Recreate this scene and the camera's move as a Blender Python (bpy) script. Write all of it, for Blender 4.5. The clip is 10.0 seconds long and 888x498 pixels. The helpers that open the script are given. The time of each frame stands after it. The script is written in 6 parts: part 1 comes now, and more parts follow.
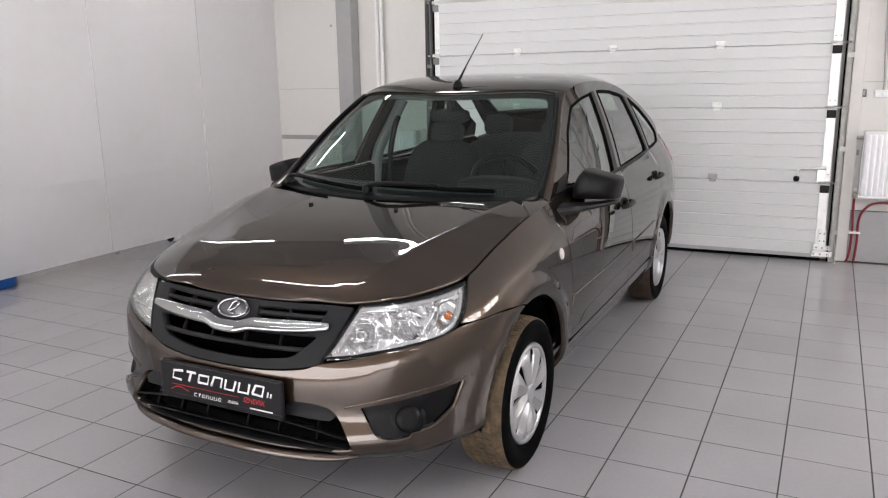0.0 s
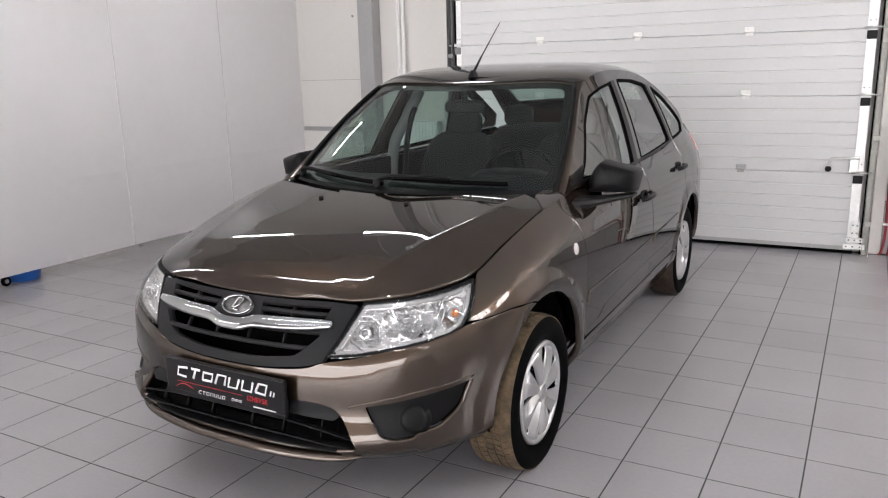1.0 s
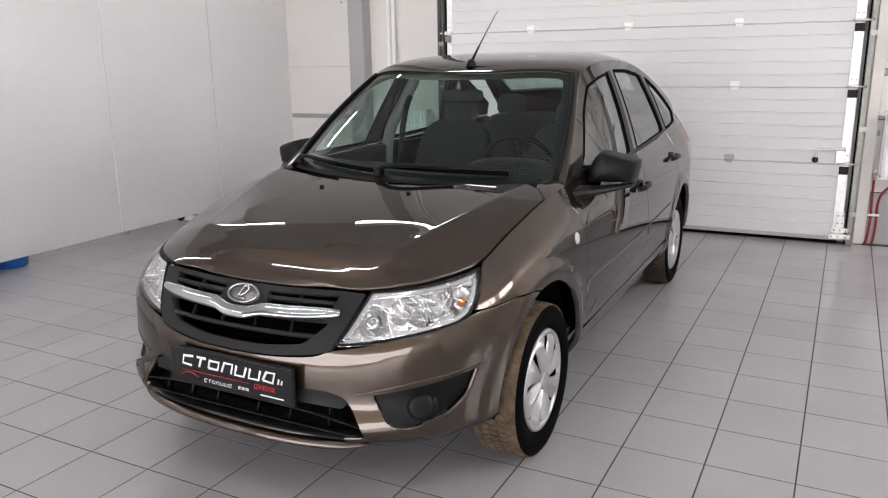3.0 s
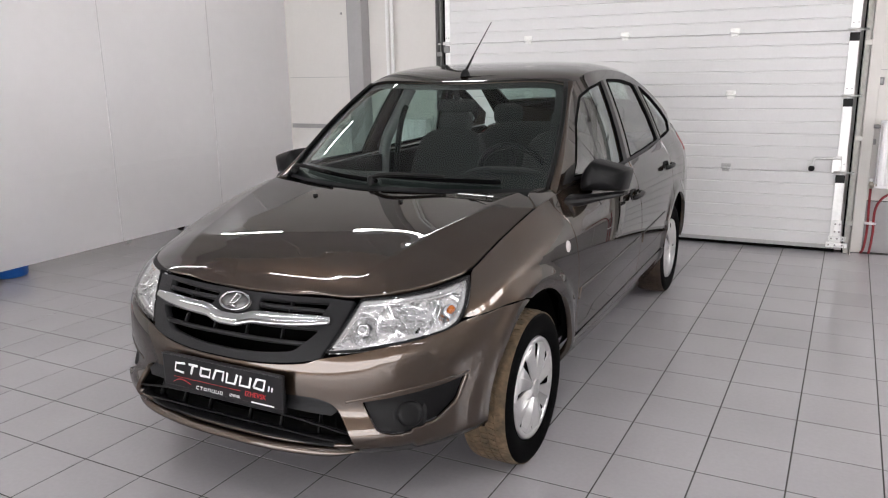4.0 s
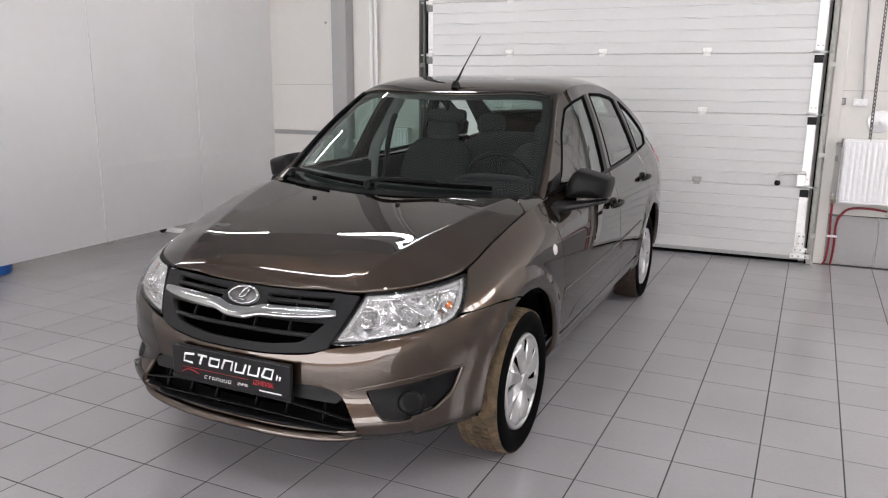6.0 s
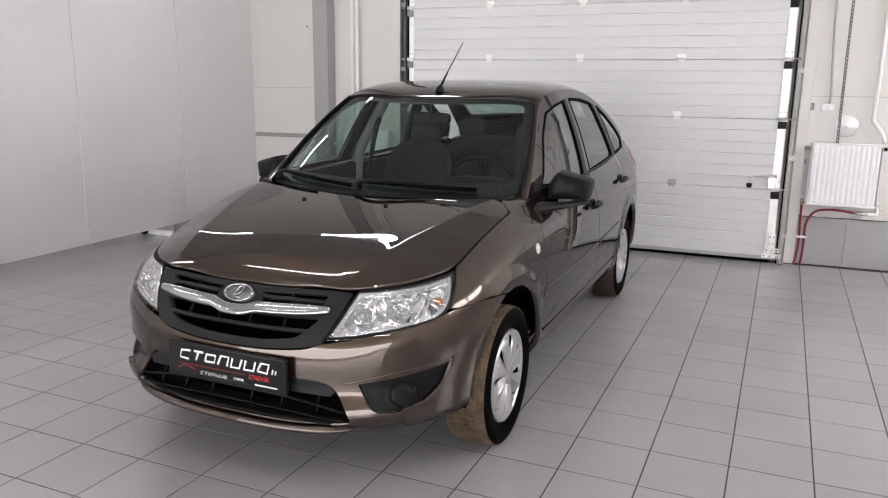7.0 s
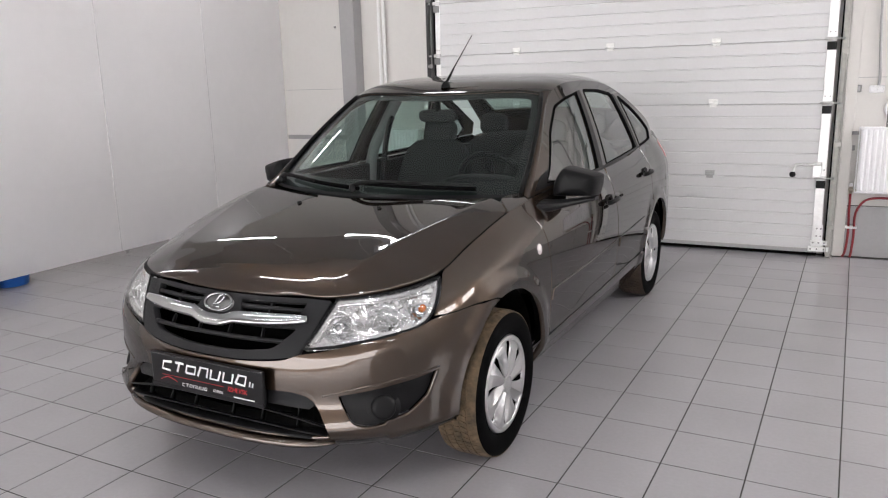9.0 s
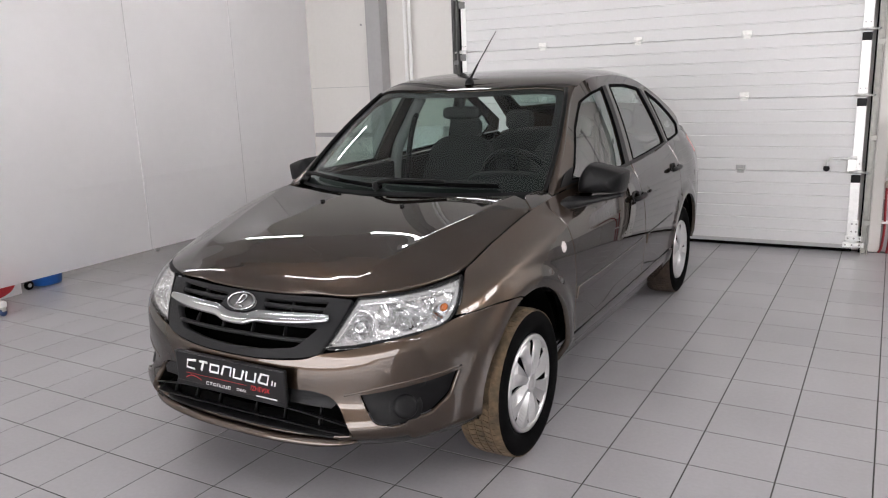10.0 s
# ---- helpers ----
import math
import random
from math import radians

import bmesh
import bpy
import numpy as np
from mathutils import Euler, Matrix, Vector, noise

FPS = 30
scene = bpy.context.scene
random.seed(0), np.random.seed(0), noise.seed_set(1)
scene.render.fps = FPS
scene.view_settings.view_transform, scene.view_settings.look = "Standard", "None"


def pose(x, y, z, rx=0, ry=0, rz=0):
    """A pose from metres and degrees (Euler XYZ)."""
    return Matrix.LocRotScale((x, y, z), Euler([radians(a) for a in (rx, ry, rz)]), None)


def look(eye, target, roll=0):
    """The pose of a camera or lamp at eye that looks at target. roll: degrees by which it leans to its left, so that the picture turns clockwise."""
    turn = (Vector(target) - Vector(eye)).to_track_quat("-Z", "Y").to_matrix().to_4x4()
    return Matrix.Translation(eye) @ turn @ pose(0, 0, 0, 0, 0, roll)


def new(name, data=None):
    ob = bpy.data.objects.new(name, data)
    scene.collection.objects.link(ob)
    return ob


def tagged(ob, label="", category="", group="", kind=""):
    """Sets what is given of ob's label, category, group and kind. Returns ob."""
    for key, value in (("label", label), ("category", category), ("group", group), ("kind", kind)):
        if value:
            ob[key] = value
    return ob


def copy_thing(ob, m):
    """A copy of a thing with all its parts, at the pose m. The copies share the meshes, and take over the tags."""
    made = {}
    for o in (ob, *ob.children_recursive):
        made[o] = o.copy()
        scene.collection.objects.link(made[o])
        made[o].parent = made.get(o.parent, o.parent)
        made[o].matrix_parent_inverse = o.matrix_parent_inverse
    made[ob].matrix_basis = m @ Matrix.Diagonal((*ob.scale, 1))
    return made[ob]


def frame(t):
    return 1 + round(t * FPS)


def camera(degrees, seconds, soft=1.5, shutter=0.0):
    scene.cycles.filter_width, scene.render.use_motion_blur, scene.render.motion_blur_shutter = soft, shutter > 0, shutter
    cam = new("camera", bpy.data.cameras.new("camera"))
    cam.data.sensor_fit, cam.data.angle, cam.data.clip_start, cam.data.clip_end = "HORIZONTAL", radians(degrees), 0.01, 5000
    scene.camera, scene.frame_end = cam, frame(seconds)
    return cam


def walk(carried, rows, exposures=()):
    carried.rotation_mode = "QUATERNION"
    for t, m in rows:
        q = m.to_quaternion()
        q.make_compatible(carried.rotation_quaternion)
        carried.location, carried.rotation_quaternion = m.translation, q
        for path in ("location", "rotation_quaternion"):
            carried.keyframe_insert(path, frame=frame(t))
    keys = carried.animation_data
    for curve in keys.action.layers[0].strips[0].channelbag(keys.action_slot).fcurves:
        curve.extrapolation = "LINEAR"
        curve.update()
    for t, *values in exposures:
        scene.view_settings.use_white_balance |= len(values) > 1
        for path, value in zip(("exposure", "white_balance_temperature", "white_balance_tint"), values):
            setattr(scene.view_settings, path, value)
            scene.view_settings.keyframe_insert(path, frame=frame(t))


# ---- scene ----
cam = camera(61.1, 10.0, 1.15)

PATH = [
    (0, (0.051, 0.03, 1.429), (-0.789, 1.795, 1.002), -0.9),
    (0.5, (0.079, 0.096, 1.427), (-0.799, 1.839, 0.991), -1.1),
    (1, (0.086, 0.126, 1.431), (-0.822, 1.851, 0.98), -1.4),
    (1.5, (0.055, 0.133, 1.432), (-0.851, 1.853, 0.962), -1.3),
    (2, (0.027, 0.126, 1.435), (-0.856, 1.853, 0.949), -1.1),
    (3.5, (0.016, 0.064, 1.441), (-0.841, 1.807, 0.965), -0.8),
    (4, (0.068, 0.077, 1.439), (-0.802, 1.819, 0.981), -1.0),
    (4.5, (0.118, 0.095, 1.43), (-0.761, 1.836, 0.987), -1.1),
    (5, (0.135, 0.081, 1.432), (-0.733, 1.829, 0.995), -0.8),
    (6.5, (0.015, -0.213, 1.447), (-0.745, 1.586, 1.018), 0.8),
    (7, (0.048, -0.237, 1.45), (-0.692, 1.572, 1.025), 0.7),
    (7.5, (0.059, -0.224, 1.446), (-0.683, 1.584, 1.023), 0.4),
    (8, (0.102, -0.145, 1.446), (-0.673, 1.649, 1.022), -0.2),
    (8.5, (0.169, -0.061, 1.446), (-0.658, 1.71, 1.02), -0.8),
    (9, (0.233, -0.002, 1.441), (-0.649, 1.741, 1.01), -1.5),
    (9.5, (0.245, 0.022, 1.441), (-0.679, 1.741, 1.005), -2.0),
    (10, (0.246, 0.029, 1.443), (-0.704, 1.734, 1.005), -2.2),
]
walk(cam, [(t, look(eye, target, roll)) for t, eye, target, roll in PATH],
     [(0.0, -0.06), (1.0, -0.02), (2.0, 0.03), (3.5, 0.02), (4.5, -0.02), (6.5, -0.09), (7.0, -0.10), (8.0, -0.05), (9.0, -0.06), (10.0, -0.01)])

# ---- light ----
world = bpy.data.worlds.new("world")
scene.world = world
world.use_nodes = True
world.node_tree.nodes["Background"].inputs[0].default_value = (0.9, 0.95, 1.0, 1)
world.node_tree.nodes["Background"].inputs[1].default_value = 0.0


# ---- materials ----
def material(name, color=(0.8, 0.8, 0.8), rough=0.5, metal=0.0, coat=0.0, coat_rough=0.03, scale=20.0, vary=0.08,
             bump=0.0, bump_scale=80.0, blotch=0.0, blotch_scale=1.5, emit=0.0, ior=1.5, island=0.0, rough_vary=0.0, spec=0.5, edge=None, coat_ior=1.5, world=False):
    """A surface with fine grain (vary), broad stains (blotch), relief (bump) and per-object differences (island)."""
    m = bpy.data.materials.new(name)
    m.use_nodes = True
    t = m.node_tree
    b = t.nodes["Principled BSDF"]
    b.inputs["Metallic"].default_value = metal
    b.inputs["Roughness"].default_value = rough
    b.inputs["IOR"].default_value = ior
    b.inputs["Specular IOR Level"].default_value = spec
    b.inputs["Coat Weight"].default_value = coat
    if edge:
        b.inputs["Specular Tint"].default_value = (*edge, 1)
    b.inputs["Coat Roughness"].default_value = coat_rough
    b.inputs["Coat IOR"].default_value = coat_ior
    co = t.nodes.new("ShaderNodeNewGeometry" if world else "ShaderNodeTexCoord")
    where = co.outputs["Position" if world else "Object"]
    n1 = t.nodes.new("ShaderNodeTexNoise")
    n1.inputs["Scale"].default_value = scale
    n1.inputs["Detail"].default_value = 6
    n2 = t.nodes.new("ShaderNodeTexNoise")
    n2.inputs["Scale"].default_value = blotch_scale
    n2.inputs["Detail"].default_value = 4
    t.links.new(where, n1.inputs["Vector"])
    t.links.new(where, n2.inputs["Vector"])

    def ramp(src, amount):
        r = t.nodes.new("ShaderNodeMapRange")
        r.inputs["From Min"].default_value, r.inputs["From Max"].default_value = 0.25, 0.75
        r.inputs["To Min"].default_value, r.inputs["To Max"].default_value = 1 - amount, 1 + amount
        t.links.new(src, r.inputs["Value"])
        return r.outputs[0]

    def times(a, c):
        k = t.nodes.new("ShaderNodeMath")
        k.operation = "MULTIPLY"
        t.links.new(a, k.inputs[0])
        t.links.new(c, k.inputs[1])
        return k.outputs[0]

    f = times(ramp(n1.outputs["Fac"], vary), ramp(n2.outputs["Fac"], blotch))
    if island:
        info = t.nodes.new("ShaderNodeObjectInfo")
        geo = t.nodes.new("ShaderNodeNewGeometry")
        add = t.nodes.new("ShaderNodeMath")
        add.operation = "ADD"
        fr = t.nodes.new("ShaderNodeMath")
        fr.operation = "FRACT"
        t.links.new(info.outputs["Random"], add.inputs[0])
        t.links.new(geo.outputs["Random Per Island"], add.inputs[1])
        t.links.new(add.outputs[0], fr.inputs[0])
        r = t.nodes.new("ShaderNodeMapRange")
        r.inputs["To Min"].default_value, r.inputs["To Max"].default_value = 1 - island, 1 + island
        t.links.new(fr.outputs[0], r.inputs["Value"])
        f = times(f, r.outputs[0])
    mix = t.nodes.new("ShaderNodeVectorMath")
    mix.operation = "SCALE"
    mix.inputs[0].default_value = color
    t.links.new(f, mix.inputs["Scale"])
    t.links.new(mix.outputs[0], b.inputs["Base Color"])
    if rough_vary:
        r = t.nodes.new("ShaderNodeMapRange")
        r.inputs["From Min"].default_value, r.inputs["From Max"].default_value = 0.3, 0.7
        r.inputs["To Min"].default_value, r.inputs["To Max"].default_value = rough - rough_vary, rough + rough_vary
        t.links.new(n2.outputs["Fac"], r.inputs["Value"])
        t.links.new(r.outputs[0], b.inputs["Roughness"])
    if bump:
        n3 = t.nodes.new("ShaderNodeTexNoise")
        n3.inputs["Scale"].default_value = bump_scale
        n3.inputs["Detail"].default_value = 3
        t.links.new(where, n3.inputs["Vector"])
        bp = t.nodes.new("ShaderNodeBump")
        bp.inputs["Strength"].default_value = bump
        bp.inputs["Distance"].default_value = 0.002
        t.links.new(n3.outputs["Fac"], bp.inputs["Height"])
        t.links.new(bp.outputs[0], b.inputs["Normal"])
    if emit:
        b.inputs["Emission Color"].default_value = (*color, 1)
        b.inputs["Emission Strength"].default_value = emit
    return m


def glass(name, tint=(0.9, 0.95, 0.92), rough=0.0, least=0.07, power=5.0):
    """Thin pane: mostly clear with a Fresnel-driven gloss."""
    m = bpy.data.materials.new(name)
    m.use_nodes = True
    t = m.node_tree
    t.nodes.remove(t.nodes["Principled BSDF"])
    out = t.nodes["Material Output"]
    tr = t.nodes.new("ShaderNodeBsdfTransparent")
    tr.inputs["Color"].default_value = (*tint, 1)
    gl = t.nodes.new("ShaderNodeBsdfGlossy")
    gl.inputs["Roughness"].default_value = rough
    lw = t.nodes.new("ShaderNodeLayerWeight")
    lw.inputs["Blend"].default_value = 0.5
    pw = t.nodes.new("ShaderNodeMath")
    pw.operation = "POWER"
    pw.inputs[1].default_value = power
    t.links.new(lw.outputs["Facing"], pw.inputs[0])
    fr = t.nodes.new("ShaderNodeMapRange")
    fr.inputs["To Min"].default_value, fr.inputs["To Max"].default_value = least, 1.0
    t.links.new(pw.outputs[0], fr.inputs["Value"])
    mx = t.nodes.new("ShaderNodeMixShader")
    t.links.new(fr.outputs[0], mx.inputs[0])
    t.links.new(tr.outputs[0], mx.inputs[1])
    t.links.new(gl.outputs[0], mx.inputs[2])
    t.links.new(mx.outputs[0], out.inputs["Surface"])
    return m


PAINT = material("metallic_brown_paint", (0.060, 0.0415, 0.0296), rough=0.33, metal=0.95, edge=(0.0, 0.0, 0.0), coat=1.0, coat_ior=1.61, coat_rough=0.015, scale=900, vary=0.12)
BLACK = material("black_plastic", (0.006, 0.006, 0.0066), spec=0.16, rough=0.42, scale=300, vary=0.15, bump=0.15, bump_scale=500)
DARK = material("black_grained_plastic", (0.0135, 0.0137, 0.0150), spec=0.17, rough=0.48, scale=400, vary=0.15, bump=0.25, bump_scale=700)
WIPER_BLACK = material("satin_black_steel", (0.004, 0.004, 0.004), spec=0.15, rough=0.55, scale=300, vary=0.15)
RUBBER = material("black_rubber", (0.0026, 0.0026, 0.0028), rough=0.85, scale=120, vary=0.2, spec=0.04)
TREAD = material("dusty_tyre_tread", (0.085, 0.058, 0.033), rough=0.85, scale=55, vary=0.4, blotch=0.6, blotch_scale=12, bump=0.4)
TREAD_DARK = material("worn_tyre_tread", (0.045, 0.03, 0.022), rough=0.85, scale=40, vary=0.3, blotch=0.4, blotch_scale=7, bump=0.4)
CAVITY = material("dark_underside", (0.002, 0.002, 0.002), rough=0.9, scale=30, vary=0.2, spec=0.05)
CHROME = material("chrome", (0.43, 0.44, 0.45), rough=0.05, metal=1.0, scale=60, vary=0.03)
SILVER = material("silver_wheel_paint", (0.50, 0.50, 0.505), rough=0.30, metal=0.80, coat=0.4, scale=500, vary=0.05)
FABRIC = material("dark_seat_fabric", (0.030, 0.031, 0.033), rough=0.9, scale=250, vary=0.3, bump=0.5, bump_scale=900)
TRIM_GREY = material("grey_interior_plastic", (0.22, 0.22, 0.222), rough=0.6, scale=200, vary=0.12)
WIND_GLASS = glass("windscreen_glass", (0.63, 0.745, 0.705), least=0.045)
SIDE_GLASS = glass("side_glass", (0.60, 0.72, 0.68), least=0.22)
LENS = glass("lamp_lens", (0.96, 0.965, 0.97), 0.05, 0.045, 4.0)
AMBER = material("amber_plastic", (0.42, 0.11, 0.015), rough=0.2, coat=0.5, scale=50, vary=0.05)
REFLECTOR = material("lamp_reflector", (0.66, 0.66, 0.665), rough=0.19, metal=0.85, scale=40, vary=0.05)
RED_LENS = material("red_lamp_lens", (0.45, 0.15, 0.15), rough=0.1, coat=1.0, scale=40, vary=0.1)
PLATE_BLACK = material("plate_black", (0.008, 0.008, 0.009), spec=0.3, rough=0.3, scale=100, vary=0.1)
LAMP_BEZEL = material("satin_lamp_bezel", (0.50, 0.50, 0.505), rough=0.4, metal=0.3, scale=80, vary=0.05)
INK_WHITE = material("white_ink", (0.85, 0.85, 0.85), rough=0.5, scale=100, vary=0.02)
INK_RED = material("red_ink", (0.55, 0.02, 0.03), rough=0.5, scale=100, vary=0.05)
WALL = material("cream_wall_panel", (0.65, 0.632, 0.607), rough=0.55, scale=30, vary=0.015, blotch=0.03, blotch_scale=0.7)
SHEET = material("white_film_sheet", (0.90, 0.89, 0.90), coat=0.6, coat_rough=0.12, rough=0.4, scale=12, vary=0.01, blotch=0.035, blotch_scale=0.9)
CEIL = material("pale_ceiling", (0.56, 0.556, 0.56), rough=0.7, scale=8, vary=0.03)
TILE = material("grey_floor_tile", (0.340, 0.327, 0.343), rough=0.17, scale=60, vary=0.035, blotch=0.07, blotch_scale=1.3, world=True, island=0.03)
GROUT = material("dark_grout", (0.034, 0.0325, 0.031), rough=0.9, scale=90, vary=0.2, blotch=0.2)
WALL_TILE = material("grey_wall_tile", (0.30, 0.295, 0.30), rough=0.3, scale=50, vary=0.03, blotch=0.04, island=0.03)
DOOR_WHITE = material("white_door_panel", (0.632, 0.630, 0.633), rough=0.42, scale=60, vary=0.02, blotch=0.03, bump=0.12, bump_scale=220)
GALV = material("galvanised_steel", (0.62, 0.62, 0.61), rough=0.38, metal=0.85, scale=45, vary=0.12, blotch=0.12, blotch_scale=7)
STEEL_GREY = material("grey_steel_paint", (0.32, 0.315, 0.315), rough=0.5, scale=30, vary=0.03, blotch=0.05)
WHITE_PAINT = material("white_enamel", (0.80, 0.80, 0.81), rough=0.3, scale=30, vary=0.02)
PIPE_WHITE = material("white_pipe", (0.78, 0.78, 0.77), rough=0.4, scale=30, vary=0.03)
GREY_PLASTIC = material("grey_plastic", (0.40, 0.40, 0.40), rough=0.5, scale=50, vary=0.06)
RED_PIPE = material("red_pipe", (0.21, 0.010, 0.016), rough=0.45, scale=60, vary=0.12)
BRASS = material("nickel_brass", (0.55, 0.50, 0.42), rough=0.35, metal=0.9, scale=60, vary=0.1)
BLUE = material("blue_plastic", (0.02, 0.14, 0.52), rough=0.4, scale=40, vary=0.08)
RED_CARD = material("red_card", (0.50, 0.03, 0.04), rough=0.6, scale=40, vary=0.06)
WHITE_CARD = material("white_card", (0.8, 0.8, 0.8), rough=0.6, scale=40, vary=0.04)
LED = material("led_diffuser", (1.0, 0.975, 0.985), rough=0.5, emit=58.0)
# glow of the added front, tuned to brighten bumper and door
FRONT_FILL = material("front_fill_light", (1.0, 0.98, 0.99), rough=1.0, emit=6.3, vary=0.0)
DAYLIGHT_EAST = material("daylight_sky_east", (1.0, 0.98, 0.99), rough=1.0, emit=10.0, vary=0.0)
REPEATER = material("clear_repeater_lens", (0.50, 0.47, 0.46), rough=0.2, coat=0.5, scale=60, vary=0.08)
CAP_STEEL = material("bright_zinc_plate", (0.80, 0.80, 0.79), rough=0.35, metal=0.25, scale=45, vary=0.06, blotch=0.08, blotch_scale=7)
CASTOR_BLUE = material("dark_blue_plastic", (0.02, 0.05, 0.13), rough=0.4, scale=40, vary=0.08)
FILM_SEAM = material("film_seam", (0.64, 0.63, 0.64), rough=0.5, vary=0.02)
HINGE = material("zinc_hinge", (0.84, 0.84, 0.82), rough=0.4, metal=0.15, scale=60, vary=0.08)
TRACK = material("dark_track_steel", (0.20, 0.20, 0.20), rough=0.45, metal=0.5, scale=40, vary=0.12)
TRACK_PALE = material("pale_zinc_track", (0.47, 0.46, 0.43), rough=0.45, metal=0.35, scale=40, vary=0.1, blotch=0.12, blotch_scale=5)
SPUN = material("spun_aluminium", (0.80, 0.80, 0.81), rough=0.34, metal=0.75, scale=60, vary=0.04)
LED_HOUSING = material("lamp_housing", (0.55, 0.55, 0.56), rough=0.5, metal=0.3)
CHAIN_METAL = material("chain_steel", (0.20, 0.195, 0.19), rough=0.45, metal=0.9, scale=80, vary=0.2)


# ---- building tools ----
def part(name, bm, mat, parent=None, label=""):
    """One mesh object, under a thing or a part."""
    me = bpy.data.meshes.new(name)
    bm.normal_update()
    bm.to_mesh(me)
    bm.free()
    me.materials.append(mat)
    ob = new(name, me)
    if parent is not None:
        ob.parent = parent
    return tagged(ob, label)


def thing(name, m, label, category, group="", kind=""):
    ob = new(name)
    ob.empty_display_size = 0.1
    ob.matrix_world = m
    return tagged(ob, label, category, group, kind)


def join_bm(bm, other):
    me = bpy.data.meshes.new("tmp")
    other.to_mesh(me)
    other.free()
    bm.from_mesh(me)
    bpy.data.meshes.remove(me)
    return bm


def box(x0, x1, y0, y1, z0, z1, bevel=0.0, segs=2, bm=None):
    b = bmesh.new()
    bmesh.ops.create_cube(b, size=1, matrix=Matrix.Translation(((x0 + x1) / 2, (y0 + y1) / 2, (z0 + z1) / 2)) @ Matrix.Diagonal((abs(x1 - x0), abs(y1 - y0), abs(z1 - z0), 1)))
    if bevel:
        bmesh.ops.bevel(b, geom=b.edges[:], offset=bevel, segments=segs, affect="EDGES", profile=0.5, clamp_overlap=True)
    if bm is not None:
        return join_bm(bm, b)
    return b


def lathe(profile, n=48, axis="Z", m=Matrix()):
    """Turn a profile of (radius, height) round an axis."""
    b = bmesh.new()
    rings = []
    for r, h in profile:
        ring = []
        for i in range(n):
            a = 2 * math.pi * i / n
            p = {"Z": (r * math.cos(a), r * math.sin(a), h), "X": (h, r * math.cos(a), r * math.sin(a)), "Y": (r * math.sin(a), h, r * math.cos(a))}[axis]
            ring.append(b.verts.new(m @ Vector(p)))
        rings.append(ring)
    for ra, rb in zip(rings, rings[1:]):
        for i in range(n):
            b.faces.new((ra[i], ra[(i + 1) % n], rb[(i + 1) % n], rb[i]))
    bmesh.ops.remove_doubles(b, verts=b.verts[:], dist=1e-6)
    bmesh.ops.recalc_face_normals(b, faces=b.faces[:])
    for f in b.faces:
        f.smooth = True
    return b


def tube(points, r, n=12, closed=False, smooth_steps=0, taper=None):
    """A round bar along a line of points."""
    pts = [Vector(p) for p in points]
    if smooth_steps:
        out = []
        k = len(pts)
        rng = range(k if closed else k - 1)
        for i in rng:
            p0, p1, p2, p3 = (pts[(i + j) % k] if closed else pts[min(max(i + j, 0), k - 1)] for j in (-1, 0, 1, 2))
            for q in range(smooth_steps):
                t = q / smooth_steps
                out.append(0.5 * (2 * p1 + (p2 - p0) * t + (2 * p0 - 5 * p1 + 4 * p2 - p3) * t * t + (3 * p1 - p0 - 3 * p2 + p3) * t ** 3))
        if not closed:
            out.append(pts[-1])
        pts = out
    b = bmesh.new()
    rings = []
    k = len(pts)
    ref = None
    for i, p in enumerate(pts):
        a = pts[(i - 1) % k] if closed or i > 0 else p
        c = pts[(i + 1) % k] if closed or i < k - 1 else p
        d = (c - a).normalized()
        if ref is None:
            ref = d.orthogonal().normalized()
        ref = (ref - d * ref.dot(d)).normalized()
        s = d.cross(ref)
        rr = r if taper is None else r * (1 + (taper - 1) * i / (k - 1))
        rings.append([b.verts.new(p + rr * (math.cos(2 * math.pi * j / n) * ref + math.sin(2 * math.pi * j / n) * s)) for j in range(n)])
    for i in range(k if closed else k - 1):
        ra, rb = rings[i], rings[(i + 1) % k]
        for j in range(n):
            b.faces.new((ra[j], ra[(j + 1) % n], rb[(j + 1) % n], rb[j]))
    if not closed:
        b.faces.new(rings[0][::-1])
        b.faces.new(rings[-1])
    for f in b.faces:
        f.smooth = len(f.verts) == 4
    bmesh.ops.recalc_face_normals(b, faces=b.faces[:])
    return b


class Curve:
    """A smooth monotone-safe curve through (t, v) pairs."""

    def __init__(self, ts, vs):
        self.t = [float(a) for a in ts]
        self.v = [float(a) for a in vs]
        n = len(self.t)
        h = [self.t[i + 1] - self.t[i] for i in range(n - 1)]
        dl = [(self.v[i + 1] - self.v[i]) / h[i] for i in range(n - 1)]
        m = [dl[0]] + [0.0] * (n - 2) + [dl[-1]]
        for i in range(1, n - 1):
            m[i] = (dl[i - 1] * h[i] + dl[i] * h[i - 1]) / (h[i] + h[i - 1])
        for i in range(n - 1):
            if dl[i] == 0:
                continue
            for j in (i, i + 1):
                if m[j] / dl[i] > 3:
                    m[j] = 3 * dl[i]
        self.m = m

    def __call__(self, t):
        if t <= self.t[0]:
            return self.v[0] + self.m[0] * (t - self.t[0])
        if t >= self.t[-1]:
            return self.v[-1] + self.m[-1] * (t - self.t[-1])
        lo, hi = 0, len(self.t) - 1
        while hi - lo > 1:
            mid = (lo + hi) // 2
            if self.t[mid] <= t:
                lo = mid
            else:
                hi = mid
        h = self.t[hi] - self.t[lo]
        q = (t - self.t[lo]) / h
        a, b = q * q * (3 - 2 * q), q * (1 - q)
        return self.v[lo] * (1 - a) + self.v[hi] * a + h * b * (self.m[lo] * (1 - q) - self.m[hi] * q)


